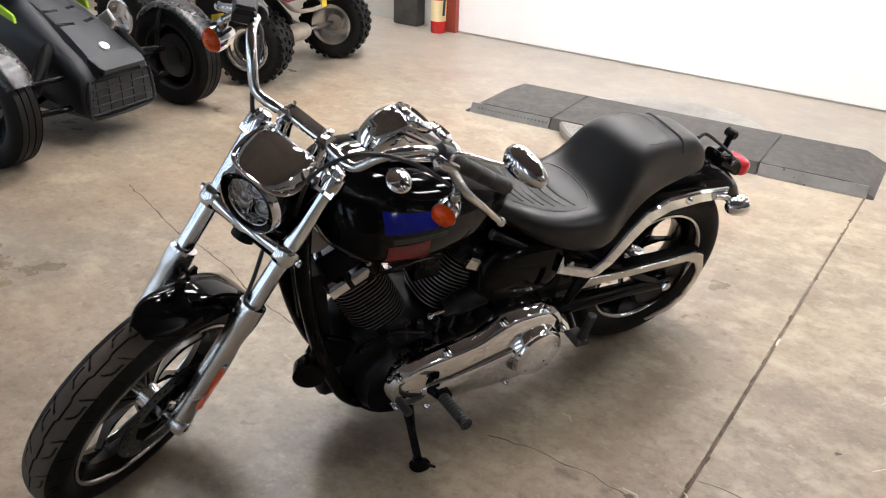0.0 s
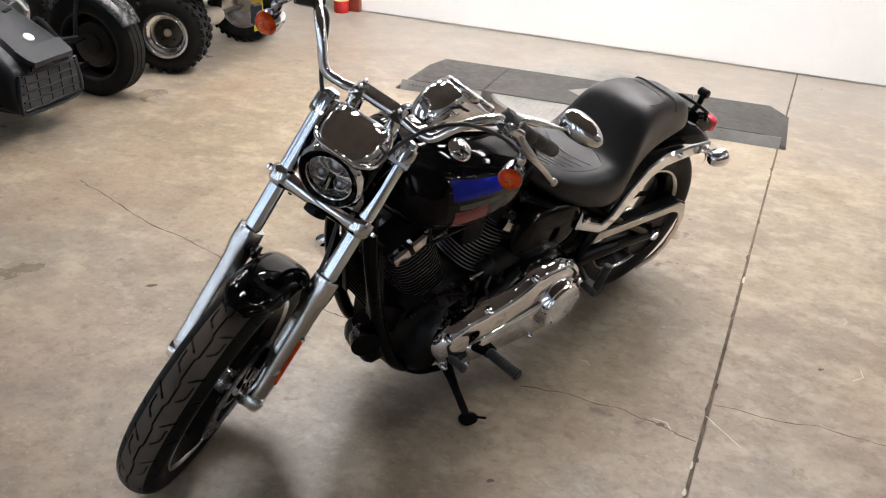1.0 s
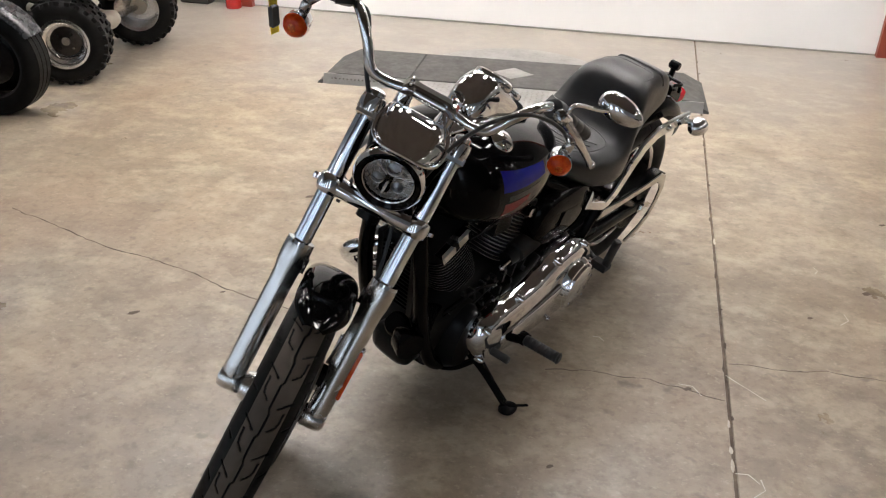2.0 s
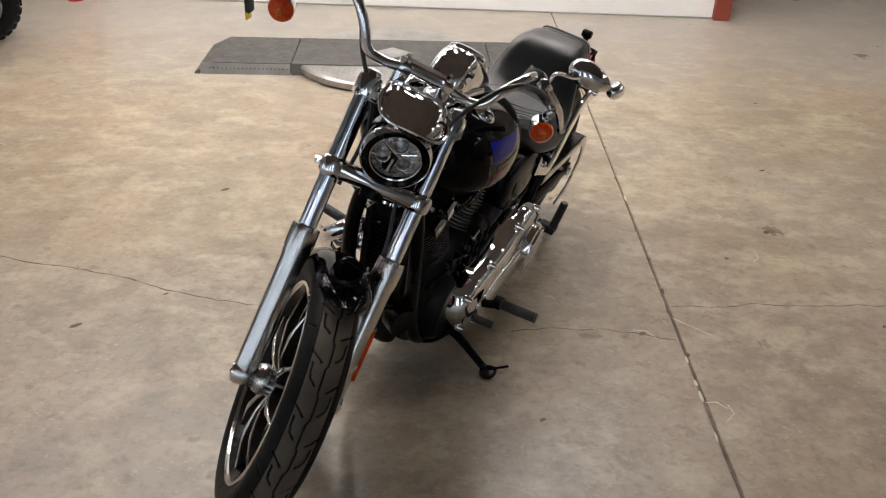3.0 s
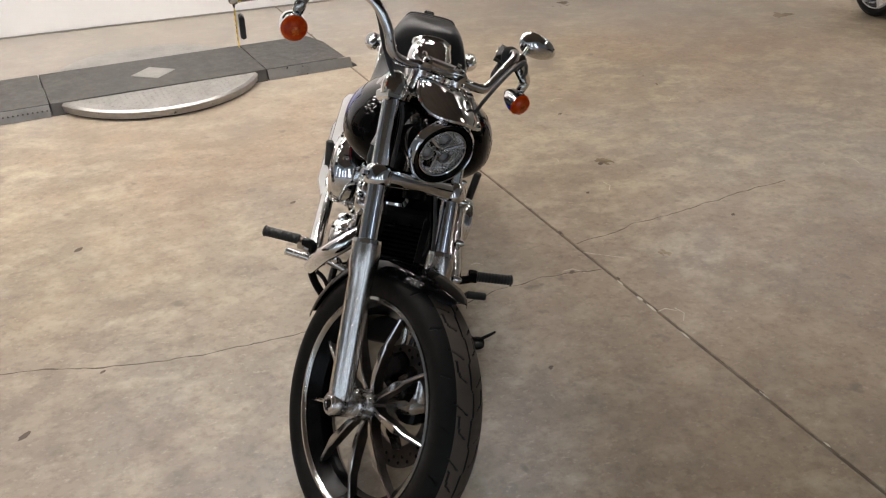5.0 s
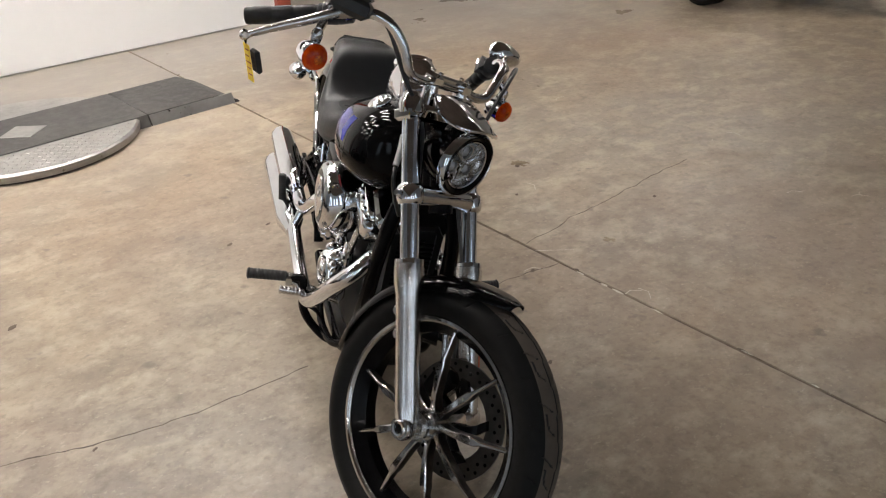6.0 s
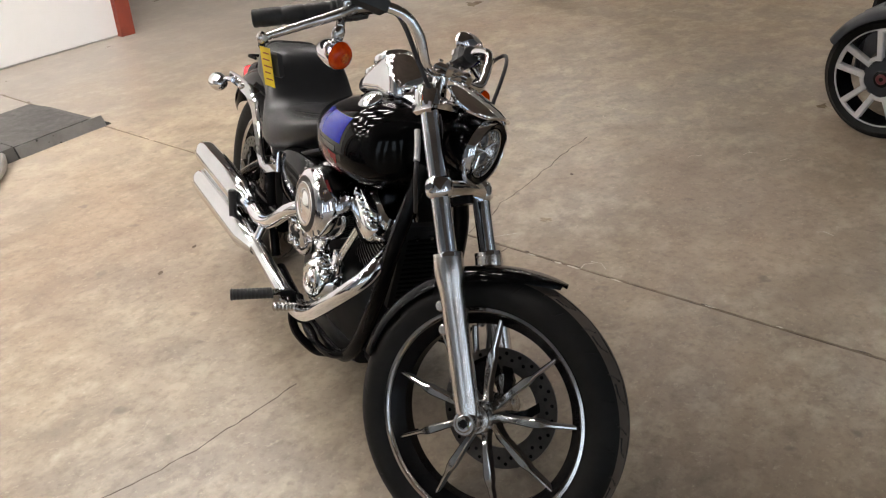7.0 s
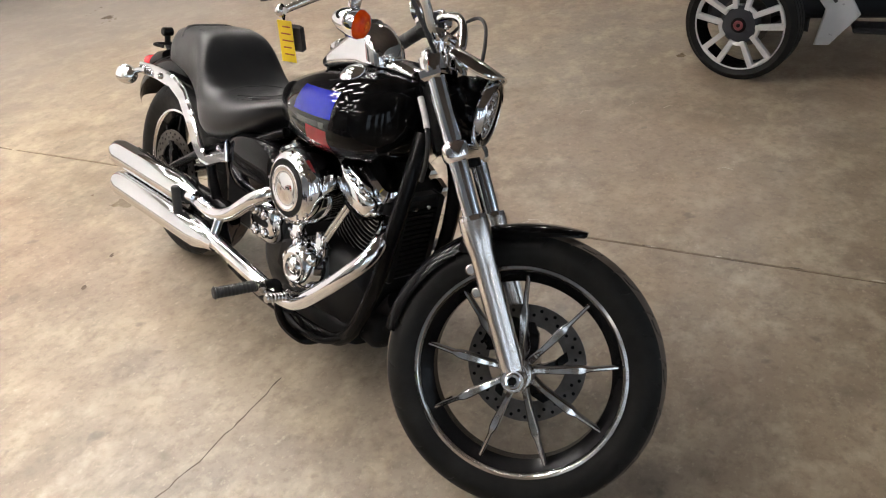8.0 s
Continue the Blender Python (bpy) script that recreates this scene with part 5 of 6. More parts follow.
prim = part("primary_cover", dome(PRIM, 0.115, 0.225, [(0, 0), (0.55, 0), (0.75, 0.004), (0.9, 0.012), (1.0, 0.028)]), CHROME, eng, "long chrome primary cover", None, 50)
dc = part("derby_cover", turned((0.566, 0.190, 0.300), (0.562, 0.260, 0.297), [(0, 0.122), (0.18, 0.116), (0.34, 0.104), (0.44, 0.095), (0.52, 0.0905), (0.80, 0.0865), (0.83, 0.0830), (0.87, 0.0825), (0.96, 0.080), (1, 0.074)], 56), CHROME, eng, "round chrome derby cover", None, 28)
for i in range(5):
    a = 2 * math.pi * i / 5 + 0.3
    part("cover_screw", hexhead((0.562 + 0.064 * math.cos(a), 0.2590, 0.297 + 0.062 * math.sin(a)), (0, 1, 0), 0.004, 0.003), CHROME_DARK, dc)
part("inspection_cover", dome([(0.80, 0.23), (0.90, 0.215), (0.935, 0.25), (0.90, 0.285), (0.80, 0.285), (0.775, 0.255)], 0.215, 0.236, [(0, 0), (0.6, 0), (1, 0.008)]), CHROME, prim, "", None, 50)
part("cover_ridge", tube([(0.925, 0.212, 0.262), (0.86, 0.213, 0.268), (0.76, 0.214, 0.286), (0.64, 0.214, 0.312)], lambda q: 0.017 + 0.012 * q, 20, 6), CHROME, prim)
for i, (x, z) in enumerate(PRIM):
    if i % 2 == 0:
        part("cover_bolt", turned((x * 0.97 + 0.74 * 0.03, 0.20, z * 0.95 + 0.30 * 0.05), (x * 0.97 + 0.74 * 0.03, 0.226, z * 0.95 + 0.30 * 0.05), [(0, 0.012), (0.7, 0.011), (1, 0.006)], 12), CHROME, prim)
part("stator_cover", dome([(0.98, 0.13), (1.06, 0.16), (1.08, 0.24), (1.05, 0.33), (0.98, 0.36), (0.95, 0.25)], 0.09, 0.16, [(0, 0), (0.7, 0), (1, 0.015)]), SATIN, eng)
for i in range(6):
    part("crankcase_rib", block((0.76 + 0.048 * i, 0.128, 0.408), (0.010, 0.022, 0.05), 0.003, Matrix.Rotation(radians(-18 + 8 * i), 4, "Y")), SATIN, eng)
for x, y, z in ((1.045, 0.125, 0.43), (0.955, 0.132, 0.452), (0.915, 0.132, 0.430), (0.862, 0.132, 0.425), (0.735, 0.126, 0.455), (0.690, 0.122, 0.47), (1.072, 0.112, 0.37)):
    part("case_bolt", hexhead((x, y, z), (0.1, 1, 0.2), 0.008, 0.012), SATIN, eng)
part("oil_line", tube([(1.085, 0.09, 0.33), (1.06, 0.125, 0.40), (0.98, 0.135, 0.425), (0.90, 0.14, 0.40)], 0.007, 10), BLACK, eng)
part("starter_motor", turned((0.70, 0.115, 0.47), (0.84, 0.118, 0.45), [(0, 0.026), (0.06, 0.034), (0.7, 0.034), (0.74, 0.027), (1, 0.024)], 20), SATIN, eng, "black starter motor")
part("ignition_lead", tube([(1.09, 0.11, 0.62), (1.05, 0.14, 0.66), (0.93, 0.13, 0.665), (0.86, 0.11, 0.64)], 0.005, 8), BLACK, eng)
part("engine_mount", side_plate([(1.08, 0.38), (1.17, 0.43), (1.20, 0.38), (1.16, 0.30), (1.09, 0.30)], 0.075, 0.095, 0.004), BLACK, eng)
part("coil_cover", block((0.905, 0.085, 0.615), (0.075, 0.06, 0.10), 0.014), BLACK, eng, "black coil cover between the cylinders")
part("oil_pan", rings([section(x, 0.175, w, 0.05, h, 4, 28) for x, w, h in ((0.74, 0.10, 0.03), (0.78, 0.125, 0.045), (1.04, 0.125, 0.048), (1.10, 0.10, 0.03))]), SATIN, eng, "black oil pan", None, 50)
# exhaust: two header pipes into staggered mufflers
hp = part("exhaust", tube([(1.135, -0.05, 0.535), (1.19, -0.10, 0.53), (1.215, -0.155, 0.49), (1.18, -0.195, 0.43), (1.09, -0.222, 0.34), (1.00, -0.232, 0.275), (0.90, -0.235, 0.262), (0.78, -0.237, 0.272), (0.50, -0.238, 0.302)], 0.023, 18), CHROME, bike, "chrome two-into-two exhaust with staggered mufflers")
part("rear_header", tube([(0.72, -0.07, 0.500), (0.745, -0.15, 0.500), (0.70, -0.19, 0.468), (0.605, -0.205, 0.395), (0.535, -0.212, 0.365), (0.47, -0.218, 0.366), (0.38, -0.22, 0.378)], 0.023, 18), CHROME, hp)
part("upper_muffler", turned((0.43, -0.225, 0.384), (-0.135, -0.232, 0.372), [(0, 0.024), (0.06, 0.030), (0.16, 0.047), (0.93, 0.047), (0.985, 0.045), (1, 0.040), (0.99, 0.034), (0.9, 0.034)], 36), CHROME, hp, "chrome upper muffler")
part("lower_muffler", turned((0.58, -0.240, 0.288), (-0.075, -0.254, 0.280), [(0, 0.024), (0.06, 0.030), (0.16, 0.047), (0.93, 0.047), (0.985, 0.045), (1, 0.040), (0.99, 0.034), (0.9, 0.034)], 36), CHROME, hp, "chrome lower muffler")
part("muffler_bracket", side_plate([(0.33, 0.25), (0.37, 0.25), (0.38, 0.43), (0.34, 0.43)], -0.200, -0.192), BLACK, hp)
part("crossover_pipe", rod((0.56, -0.24, 0.30), (0.55, -0.21, 0.37), 0.014, 12), CHROME, hp)
# pillion pegs, folded
for s in (1, -1):
    px, pz = (0.418, 0.312) if s > 0 else (0.380, 0.298)
    part("pillion_peg", M().join(rod((px, s * 0.262, pz + 0.006), (px + (-0.004 if s > 0 else -0.006), s * 0.272, pz + 0.115), 0.014, 14)).join(block((px, s * 0.245, pz), (0.045, 0.06, 0.028), 0.006)).join(rod((px - 0.03, s * 0.15, pz + 0.01), (px, s * 0.235, pz), 0.011, 10)), GRIP, bike, "folded black pillion peg")
# rider's pegs and pedals
for s in (1, -1):
    pin, pout = Vector((0.900 if s > 0 else 0.885, 0.285 * s, 0.288)), Vector((0.888 if s > 0 else 0.860, 0.403 * s, 0.292 if s > 0 else 0.280))
    prof = [(0, 0.012), (0.04, 0.017)]
    for i in range(10):
        t0 = 0.06 + i * 0.088
        prof += [(t0, 0.0150), (t0 + 0.02, 0.0165), (t0 + 0.06, 0.0165), (t0 + 0.08, 0.0150)]
    prof += [(0.96, 0.019), (1, 0.014)]
    pg = part("foot_peg", turned(pin, pout, prof, 18), GRIP, bike, "ribbed rubber foot peg")
    part("peg_mount", M().join(rod((0.93, 0.12 * s, 0.235), (0.90, 0.27 * s, 0.275), 0.013, 12)).join(block((0.890, 0.275 * s, 0.28), (0.035, 0.03, 0.035), 0.006)), BLACK if s > 0 else CHROME_DARK, pg)
part("shift_lever", M().join(tube([(0.93, 0.225, 0.235), (0.98, 0.24, 0.25), (1.02, 0.25, 0.29)], 0.008, 10)).join(rod((1.02, 0.25, 0.29), (1.015, 0.31, 0.292), 0.012, 12)), GRIP, bike, "black shift lever with a rubber peg")
bp = part("brake_pedal", M().join(tube([(0.88, -0.20, 0.215), (0.91, -0.236, 0.235), (0.965, -0.245, 0.280), (0.985, -0.26, 0.294)], 0.009, 10)), CHROME, bike, "chrome brake pedal")
pd = M().join(rod((0.987, -0.245, 0.291), (0.987, -0.318, 0.300), 0.011, 14))
part("pedal_pad", pd, CHROME_DARK, bp, "ribbed metal pad")
for i in range(6):
    part("pad_rib", turned((0.987, -0.256 - i * 0.011, 0.2925 + i * 0.0013), (0.987, -0.261 - i * 0.011, 0.293 + i * 0.0013), [(0, 0.0115), (0.3, 0.013), (0.7, 0.013), (1, 0.0115)], 14), ALU, bp)
part("peg_bracket", tube([(0.915, -0.272, 0.300), (0.925, -0.244, 0.302), (0.93, -0.238, 0.265), (0.93, -0.232, 0.21), (0.93, -0.206, 0.158), (0.945, -0.152, 0.108), (0.99, -0.11, 0.125)], 0.013, 12), BLACK, bike, "black curved bracket tube")
part("bracket_stay", tube([(0.93, -0.235, 0.222), (0.95, -0.19, 0.205), (0.95, -0.152, 0.135)], 0.007, 8), BLACK, bike)
part("belly_pan", tube([(0.76, -0.15, 0.20), (0.84, -0.165, 0.172), (0.925, -0.165, 0.146), (1.03, -0.15, 0.150), (1.10, -0.12, 0.185)], 0.012, 10), BLACK, fr)
part("shift_rod", M().join(rod((0.885, 0.136, 0.452), (0.775, 0.13, 0.466), 0.005, 8)).join(ball((0.885, 0.136, 0.452), 0.010, 10)).join(ball((0.775, 0.13, 0.466), 0.010, 10)), CHROME_DARK, bike)
# side stand
sd = part("side_stand", tube([(0.93, 0.13, 0.135), (0.945, 0.21, 0.125), (0.965, 0.315, 0.088)], 0.012, 12), BLACK, bike, "black side stand, down")
part("stand_foot", rings([[Vector((0.968, 0.335, 0.0815)) + Matrix.Rotation(radians(13), 3, "X") @ Vector((x, y, h)) for x, y in round_poly(0, 0, r, r * 0.85, 24, 2.4)] for h, r in ((-0.008, 0.026), (-0.004, 0.030), (0.004, 0.030), (0.008, 0.024))]), BLACK, sd)
part("stand_tab", tube([(0.965, 0.30, 0.092), (0.99, 0.34, 0.115), (0.955, 0.385, 0.128), (0.955, 0.345, 0.092)], 0.004, 8), BLACK, sd)
part("stand_spring", rod((0.90, 0.12, 0.145), (0.95, 0.25, 0.118), 0.008, 10), SATIN, sd)
# oil cooler and regulator in front
oc = part("oil_cooler", M().join(block((1.178, 0, 0.50), (0.04, 0.13, 0.25), 0.008, Matrix.Rotation(radians(8), 4, "Y"))), SATIN, bike, "black finned oil cooler between the frame tubes")
for i in range(14):
    part("cooler_fin", block((1.199 + (i - 7) * 0.0024, 0, 0.39 + i * 0.0150), (0.010, 0.104, 0.004), 0.001), BLACK, oc)
for s in (1, -1):
    part("cooler_tank", block((1.184, 0.060 * s, 0.50), (0.048, 0.018, 0.256), 0.007, Matrix.Rotation(radians(8), 4, "Y")), SATIN, oc)
    part("cooler_bolt", turned((1.200, 0.0215 * s - 0.003, 0.590), (1.222, 0.0215 * s - 0.003, 0.593), [(0, 0.008), (0.7, 0.008), (1, 0.005)], 12), CHROME_DARK, oc)
vr = part("voltage_regulator", rings([[Vector((1.128 + h, y, z)) for y, z in round_poly(0, 0.20, ry, rz, 28, 3.4)] for h, ry, rz in ((-0.035, 0.055, 0.035), (-0.028, 0.072, 0.050), (0.020, 0.074, 0.052), (0.034, 0.066, 0.044), (0.040, 0.045, 0.028))]), SATIN, bike, "black finned regulator box", None, 50)
for i in range(7):
    part("regulator_fin", block((1.160, -0.045 + 0.015 * i, 0.20), (0.014, 0.005, 0.060), 0.002), SATIN, vr)
part("oil_filter", turned((1.09, 0, 0.22), (1.16, 0.0, 0.29), [(0, 0.035), (0.9, 0.037), (1, 0.03)], 20), BLACK, bike)
part("horn", turned((1.20, 0.05, 0.32), (1.225, 0.115, 0.32), [(0, 0.02), (0.4, 0.04), (1, 0.043)], 24), BLACK, bike, "black horn")
part("skid_rail", tube([(1.13, 0.0, 0.165), (1.05, 0.13, 0.145), (0.98, 0.17, 0.15), (0.93, 0.2, 0.19)], 0.010, 10), BLACK, fr)
part("front_caliper", M().join(side_plate([(1.515, 0.385), (1.545, 0.42), (1.575, 0.42), (1.60, 0.40), (1.57, 0.34), (1.53, 0.32), (1.505, 0.34)], 0.045, 0.100, 0.01)), BLACK, bike, "black brake caliper", ST)
part("caliper_hose_end", rod((1.478, 0.088, 0.470), (1.515, 0.090, 0.392), 0.009, 12), CHROME, bike, "bright hose end on the caliper", ST)
# cables and hoses
part("clutch_cable", tube([(1.122, 0.332, 1.062), (1.143, 0.314, 1.082), (1.172, 0.277, 1.105), (1.20, 0.242, 1.117), (1.232, 0.207, 1.125), (1.262, 0.165, 1.110), (1.283, 0.130, 1.075), (1.298, 0.100, 1.02), (1.300, 0.085, 0.96), (1.26, 0.06, 0.75)], 0.0050, 8), PLASTIC, bike, "black clutch cable", ST)
part("brake_hose", tube([mir(G_IN, -1) + Vector((0.03, 0.0, 0.0)), (1.15, -0.215, 1.11), (1.22, -0.16, 1.02), (1.27, -0.09, 0.93), (1.30, -0.07, 0.84), (1.35, -0.08, 0.74)], 0.0055, 8), PLASTIC, bike, "black brake hose", ST)
part("hose", tube([(1.36, 0.06, 0.77), (1.42, 0.085, 0.66), (1.50, 0.088, 0.52), (1.54, 0.08, 0.42)], 0.005, 8), PLASTIC, bike, "", ST)
part("cable_sleeve", tube([(1.268, -0.100, 0.905), (1.291, -0.107, 0.882), (1.316, -0.117, 0.858), (1.325, -0.121, 0.848)], 0.0075, 10), CABLEWHITE, bike, "pale cable sleeve")
part("cable_tail", tube([(1.325, -0.121, 0.848), (1.338, -0.124, 0.815), (1.325, -0.11, 0.765), (1.285, -0.08, 0.70)], 0.0055, 8), PLASTIC, bike)

# ---- the lift platform on the floor ----
PLAT = pose(1.112, 4.472, 0, 0, 0, -30.9)
pl = thing("platform", PLAT, "low dark rubber-topped motorcycle turntable platform with a checker plate disc", "platform")
# end on: sloped ends, chamfered front skirt
H = 0.062
rr = []
for x, h, f in ((-1.17, 0.006, 0.0), (-1.05, H, 0.0), (-0.603, H, 0.0)):
    rr.append([(x, 0.0, 0.0), (x, 0.030 if h > 0.02 else 0.02, h), (x, 0.575, h), (x, 0.60, 0.0)])
part("deck", rings(rr), RUBBERMAT, pl)
part("deck", rings([[(-x, y, z) for x, y, z in r] for r in rr]), RUBBERMAT, pl)
rr = []
for x in (-0.597, 0.597):
    rr.append([(x, 0.0, 0.0), (x, 0.030, H), (x, 0.575, H), (x, 0.60, 0.0)])
part("deck", rings(rr), RUBBERMAT, pl)
for x0, x1 in ((-1.135, -0.605), (0.605, 1.135)):
    part("skirt", rings([[(x, -0.006, 0.002), (x, 0.024, H - 0.004), (x, 0.030, H - 0.004), (x, 0.0, 0.002)] for x in (x0, x1)]), PLATE, pl, "bright pierced metal edge strip")
part("turntable_disc", turned((0, 0.287, 0.010), (0, 0.287, 0.056), [(0, 0.603), (0.08, 0.605), (0.75, 0.605), (1, 0.592)], 96), PLATE, pl, "bright checker plate disc")
part("disc_base", turned((0, 0.287, 0.0), (0, 0.287, 0.012), [(0, 0.590), (1, 0.590)], 72), SEAL, pl, "dark rubber base under the disc")
part("diamond_plate", prism([(-0.130, 0), (0, -0.115), (0.130, 0), (0, 0.115)], (0, 0.287, H), (1, 0, 0), (0, 1, 0), (0, 0, 1), 0.003, 0.001), PLATE, pl, "bright diamond-shaped inlay")
lugs = M()
for i in range(-19, 20):
    for j in range(11):
        x, y = i * 0.031, -0.012 - j * 0.029
        if math.hypot(x, y - 0.287) < 0.578:
            t_ = Matrix.Translation((x, y, 0.056)) @ Matrix.Rotation(radians(45 if (i + j) % 2 else -45), 4, "Z")
            lugs.join(rings([[(-0.011, 0, 0), (0, -0.0035, 0), (0.011, 0, 0), (0, 0.0035, 0)], [(-0.007, 0, 0.0018), (0, -0.0018, 0.0018), (0.007, 0, 0.0018), (0, 0.0018, 0.0018)]]), t_)
tagged(part("tread_relief", lugs, PLATE, pl), kind="stuff")
for i in range(20):
    x = -0.62 - i * 0.024
    part("skirt_rivet", turned((x, 0.006, 0.034), (x, 0.001, 0.037), [(0, 0.0050), (1, 0.0035)], 8), CHROME_DARK, pl)

# ---- key tag hanging from the brake lever ----
TAG_AT = BIKE @ ST @ Vector((1.018, -0.455, 0.957))
tg = thing("key_tag", Matrix.Translation(TAG_AT) @ pose(0, 0, 0, 0, 0, 47), "yellow paper key tag with a black fob hanging from the lever", "key tag")
part("card", block((0, 0, -0.055), (0.036, 0.0016, 0.085), 0.0004), TAGY, tg, "yellow card")
for i in range(5):
    part("print", block((-0.004 + 0.003 * (i % 2), 0.0012, -0.025 - i * 0.014), (0.020 + 0.004 * (i % 3), 0.0008, 0.0028), 0.0002), INK, tg, "unreadable printed bar")
part("fob", block((-0.018, -0.012, -0.050), (0.030, 0.012, 0.055), 0.005), PLASTIC, tg, "black key fob")
part("loop", tube([(0, 0, -0.012), (0.004, 0.003, 0.006), (0, 0, 0.02), (-0.004, -0.002, 0.006), (0, 0, -0.012)], 0.0016, 6, 4), BLACK, tg)

# ---- fire extinguisher by the door ----
ex = thing("fire_extinguisher", ROOM @ pose(-4.06, 5.90, 0), "red fire extinguisher with a paper label standing by the door jamb", "extinguisher")
part("cylinder", turned((0, 0, 0), (0, 0, 0.42), [(0, 0.058), (0.03, 0.064), (0.82, 0.064), (0.92, 0.05), (1, 0.022)], 28), EXTRED, ex)
part("label", turned((0, 0, 0.10), (0, 0, 0.27), [(0, 0.0648), (1, 0.0648)], 28, False), LABEL, ex, "cream and orange paper label")
part("valve", M().join(rod((0, 0, 0.42), (0, 0, 0.48), 0.02, 12)).join(block((0.03, 0, 0.49), (0.11, 0.02, 0.016), 0.004)), CHROME_DARK, ex)
part("hose", tube([(0, -0.02, 0.45), (0.06, -0.05, 0.44), (0.085, -0.04, 0.33), (0.072, -0.03, 0.15)], 0.010, 10), PLASTIC, ex)
room_part("guard_post", M().join(room_box(-4.55, -4.30, 5.93, 6.04, 0, 2.6, 0.01)), SEAL, "structure", "dark grey steel channel on the wall", "channel")


# ---- three-wheeled roadsters ----
def car_wheel(parent, c, R, W, rr_, side, style, turn=0.0):
    """A road wheel with grooved tyre; side: the way its face points along y."""
    tw = Matrix.Translation(c) @ Matrix.Rotation(radians(turn), 4, "Z") @ Matrix.Translation(-c)

    def tpart(name, o, mat, over, label=""):
        return part(name, o, mat, over, label, tw)

    prof = [(-W / 2 * 0.82, rr_ - 0.004), (-W / 2, rr_ + 0.02), (-W / 2 * 1.03, (R + rr_) / 2), (-W / 2 * 0.96, R - 0.022), (-W / 2 * 0.80, R - 0.005)]
    for q in (-0.5, -0.17, 0.17, 0.5):
        y = q * W * 0.72
        prof += [(y - 0.0035, R), (y - 0.002, R - 0.006), (y + 0.002, R - 0.006), (y + 0.0035, R)]
    prof += [(W / 2 * 0.80, R - 0.005), (W / 2 * 0.96, R - 0.022), (W / 2 * 1.03, (R + rr_) / 2), (W / 2, rr_ + 0.02), (W / 2 * 0.82, rr_ - 0.004)]
    w = tpart("wheel", loop_y(c, prof, 72), RUBBER, parent, "road tyre")
    tpart("rim", loop_y(c, [(-W / 2 * 0.84, rr_), (-W / 2 * 0.84, rr_ - 0.012), (W / 2 * 0.84, rr_ - 0.012), (W / 2 * 0.84, rr_)], 64), PLASTIC if style == "black" else BLACK, w)
    yf = side * W / 2 * 0.92
    if style == "spoked":
        for i in range(5):
            for d in (-1, 1):
                a = radians(90 + 72 * i) + d * radians(13)
                a2 = radians(90 + 72 * i) + d * radians(20)
                p0 = Vector((c[0] + 0.085 * math.cos(a2), c[1] + yf, c[2] + 0.085 * math.sin(a2)))
                p1 = Vector((c[0] + (rr_ - 0.004) * math.cos(a), c[1] + yf, c[2] + (rr_ - 0.004) * math.sin(a)))
                d_ = (p1 - p0).normalized()
                t_ = Vector((-d_.z, 0, d_.x))
                tpart("spoke", prism([(0, -0.013), ((p1 - p0).length, -0.015), ((p1 - p0).length, 0.015), (0, 0.013)], p0 - Vector((0, side * 0.03, 0)), d_, t_, (0, side, 0), 0.034, 0.004), SILVERBODY, w, "silver spoke")
            a = radians(90 + 72 * i)
            q0, q1 = a - radians(14), a + radians(14)
            arc = [Vector((c[0] + (rr_ - 0.010) * math.cos(q0 + (q1 - q0) * k / 6), c[1] + yf - side * 0.006, c[2] + (rr_ - 0.010) * math.sin(q0 + (q1 - q0) * k / 6))) for k in range(7)]
            tpart("rim_arc", tube(arc, 0.011, 8, 2), SILVERBODY, w)
        tpart("rim_ring", loop_y(c, [(yf - side * 0.004, rr_ - 0.001), (yf + side * 0.002, rr_ - 0.002), (yf + side * 0.002, rr_ - 0.007), (yf - side * 0.004, rr_ - 0.008)], 64), SILVERBODY, w, "thin bright rim edge")
        tpart("hub_cover", turned(c + Vector((0, yf - side * 0.05, 0)), c + Vector((0, yf + side * 0.004, 0)), [(0, 0.10), (0.7, 0.098), (0.95, 0.085), (1, 0.05)], 32), BODYGREY, w, "dark hub cover")
        tpart("hub_cap", turned(c + Vector((0, yf, 0)), c + Vector((0, yf + side * 0.010, 0)), [(0, 0.040), (0.6, 0.039), (1, 0.030)], 24), GLOSS, w, "glossy black hub cap")
        tpart("hub_centre", turned(c + Vector((0, yf + side * 0.006, 0)), c + Vector((0, yf + side * 0.013, 0)), [(0, 0.026), (0.6, 0.026), (1, 0.022), (0.8, 0.012), (0.5, 0.010)], 20), MAROON, w, "dark red centre ring")
        for i in range(5):
            q0, q1 = radians(90 + 72 * i + 20), radians(90 + 72 * i + 52)
            arc = [Vector((c[0] + 0.100 * math.cos(q0 + (q1 - q0) * k / 5), c[1] + yf - side * 0.008, c[2] + 0.100 * math.sin(q0 + (q1 - q0) * k / 5))) for k in range(6)]
            tpart("hub_arc", tube(arc, 0.012, 8, 2), SILVERBODY, w)
    else:
        for i in range(5):
            a = radians(18 + 72 * i)
            tpart("spoke", spoke(c, a, 0.04, rr_ - 0.008, side, yf, yf, 0.024, 0.016), PLASTIC, w)
        tpart("hub_cover", turned(c + Vector((0, -0.04, 0)), c + Vector((0, yf, 0)), [(0, 0.06), (1, 0.05)], 24), PLASTIC, w)
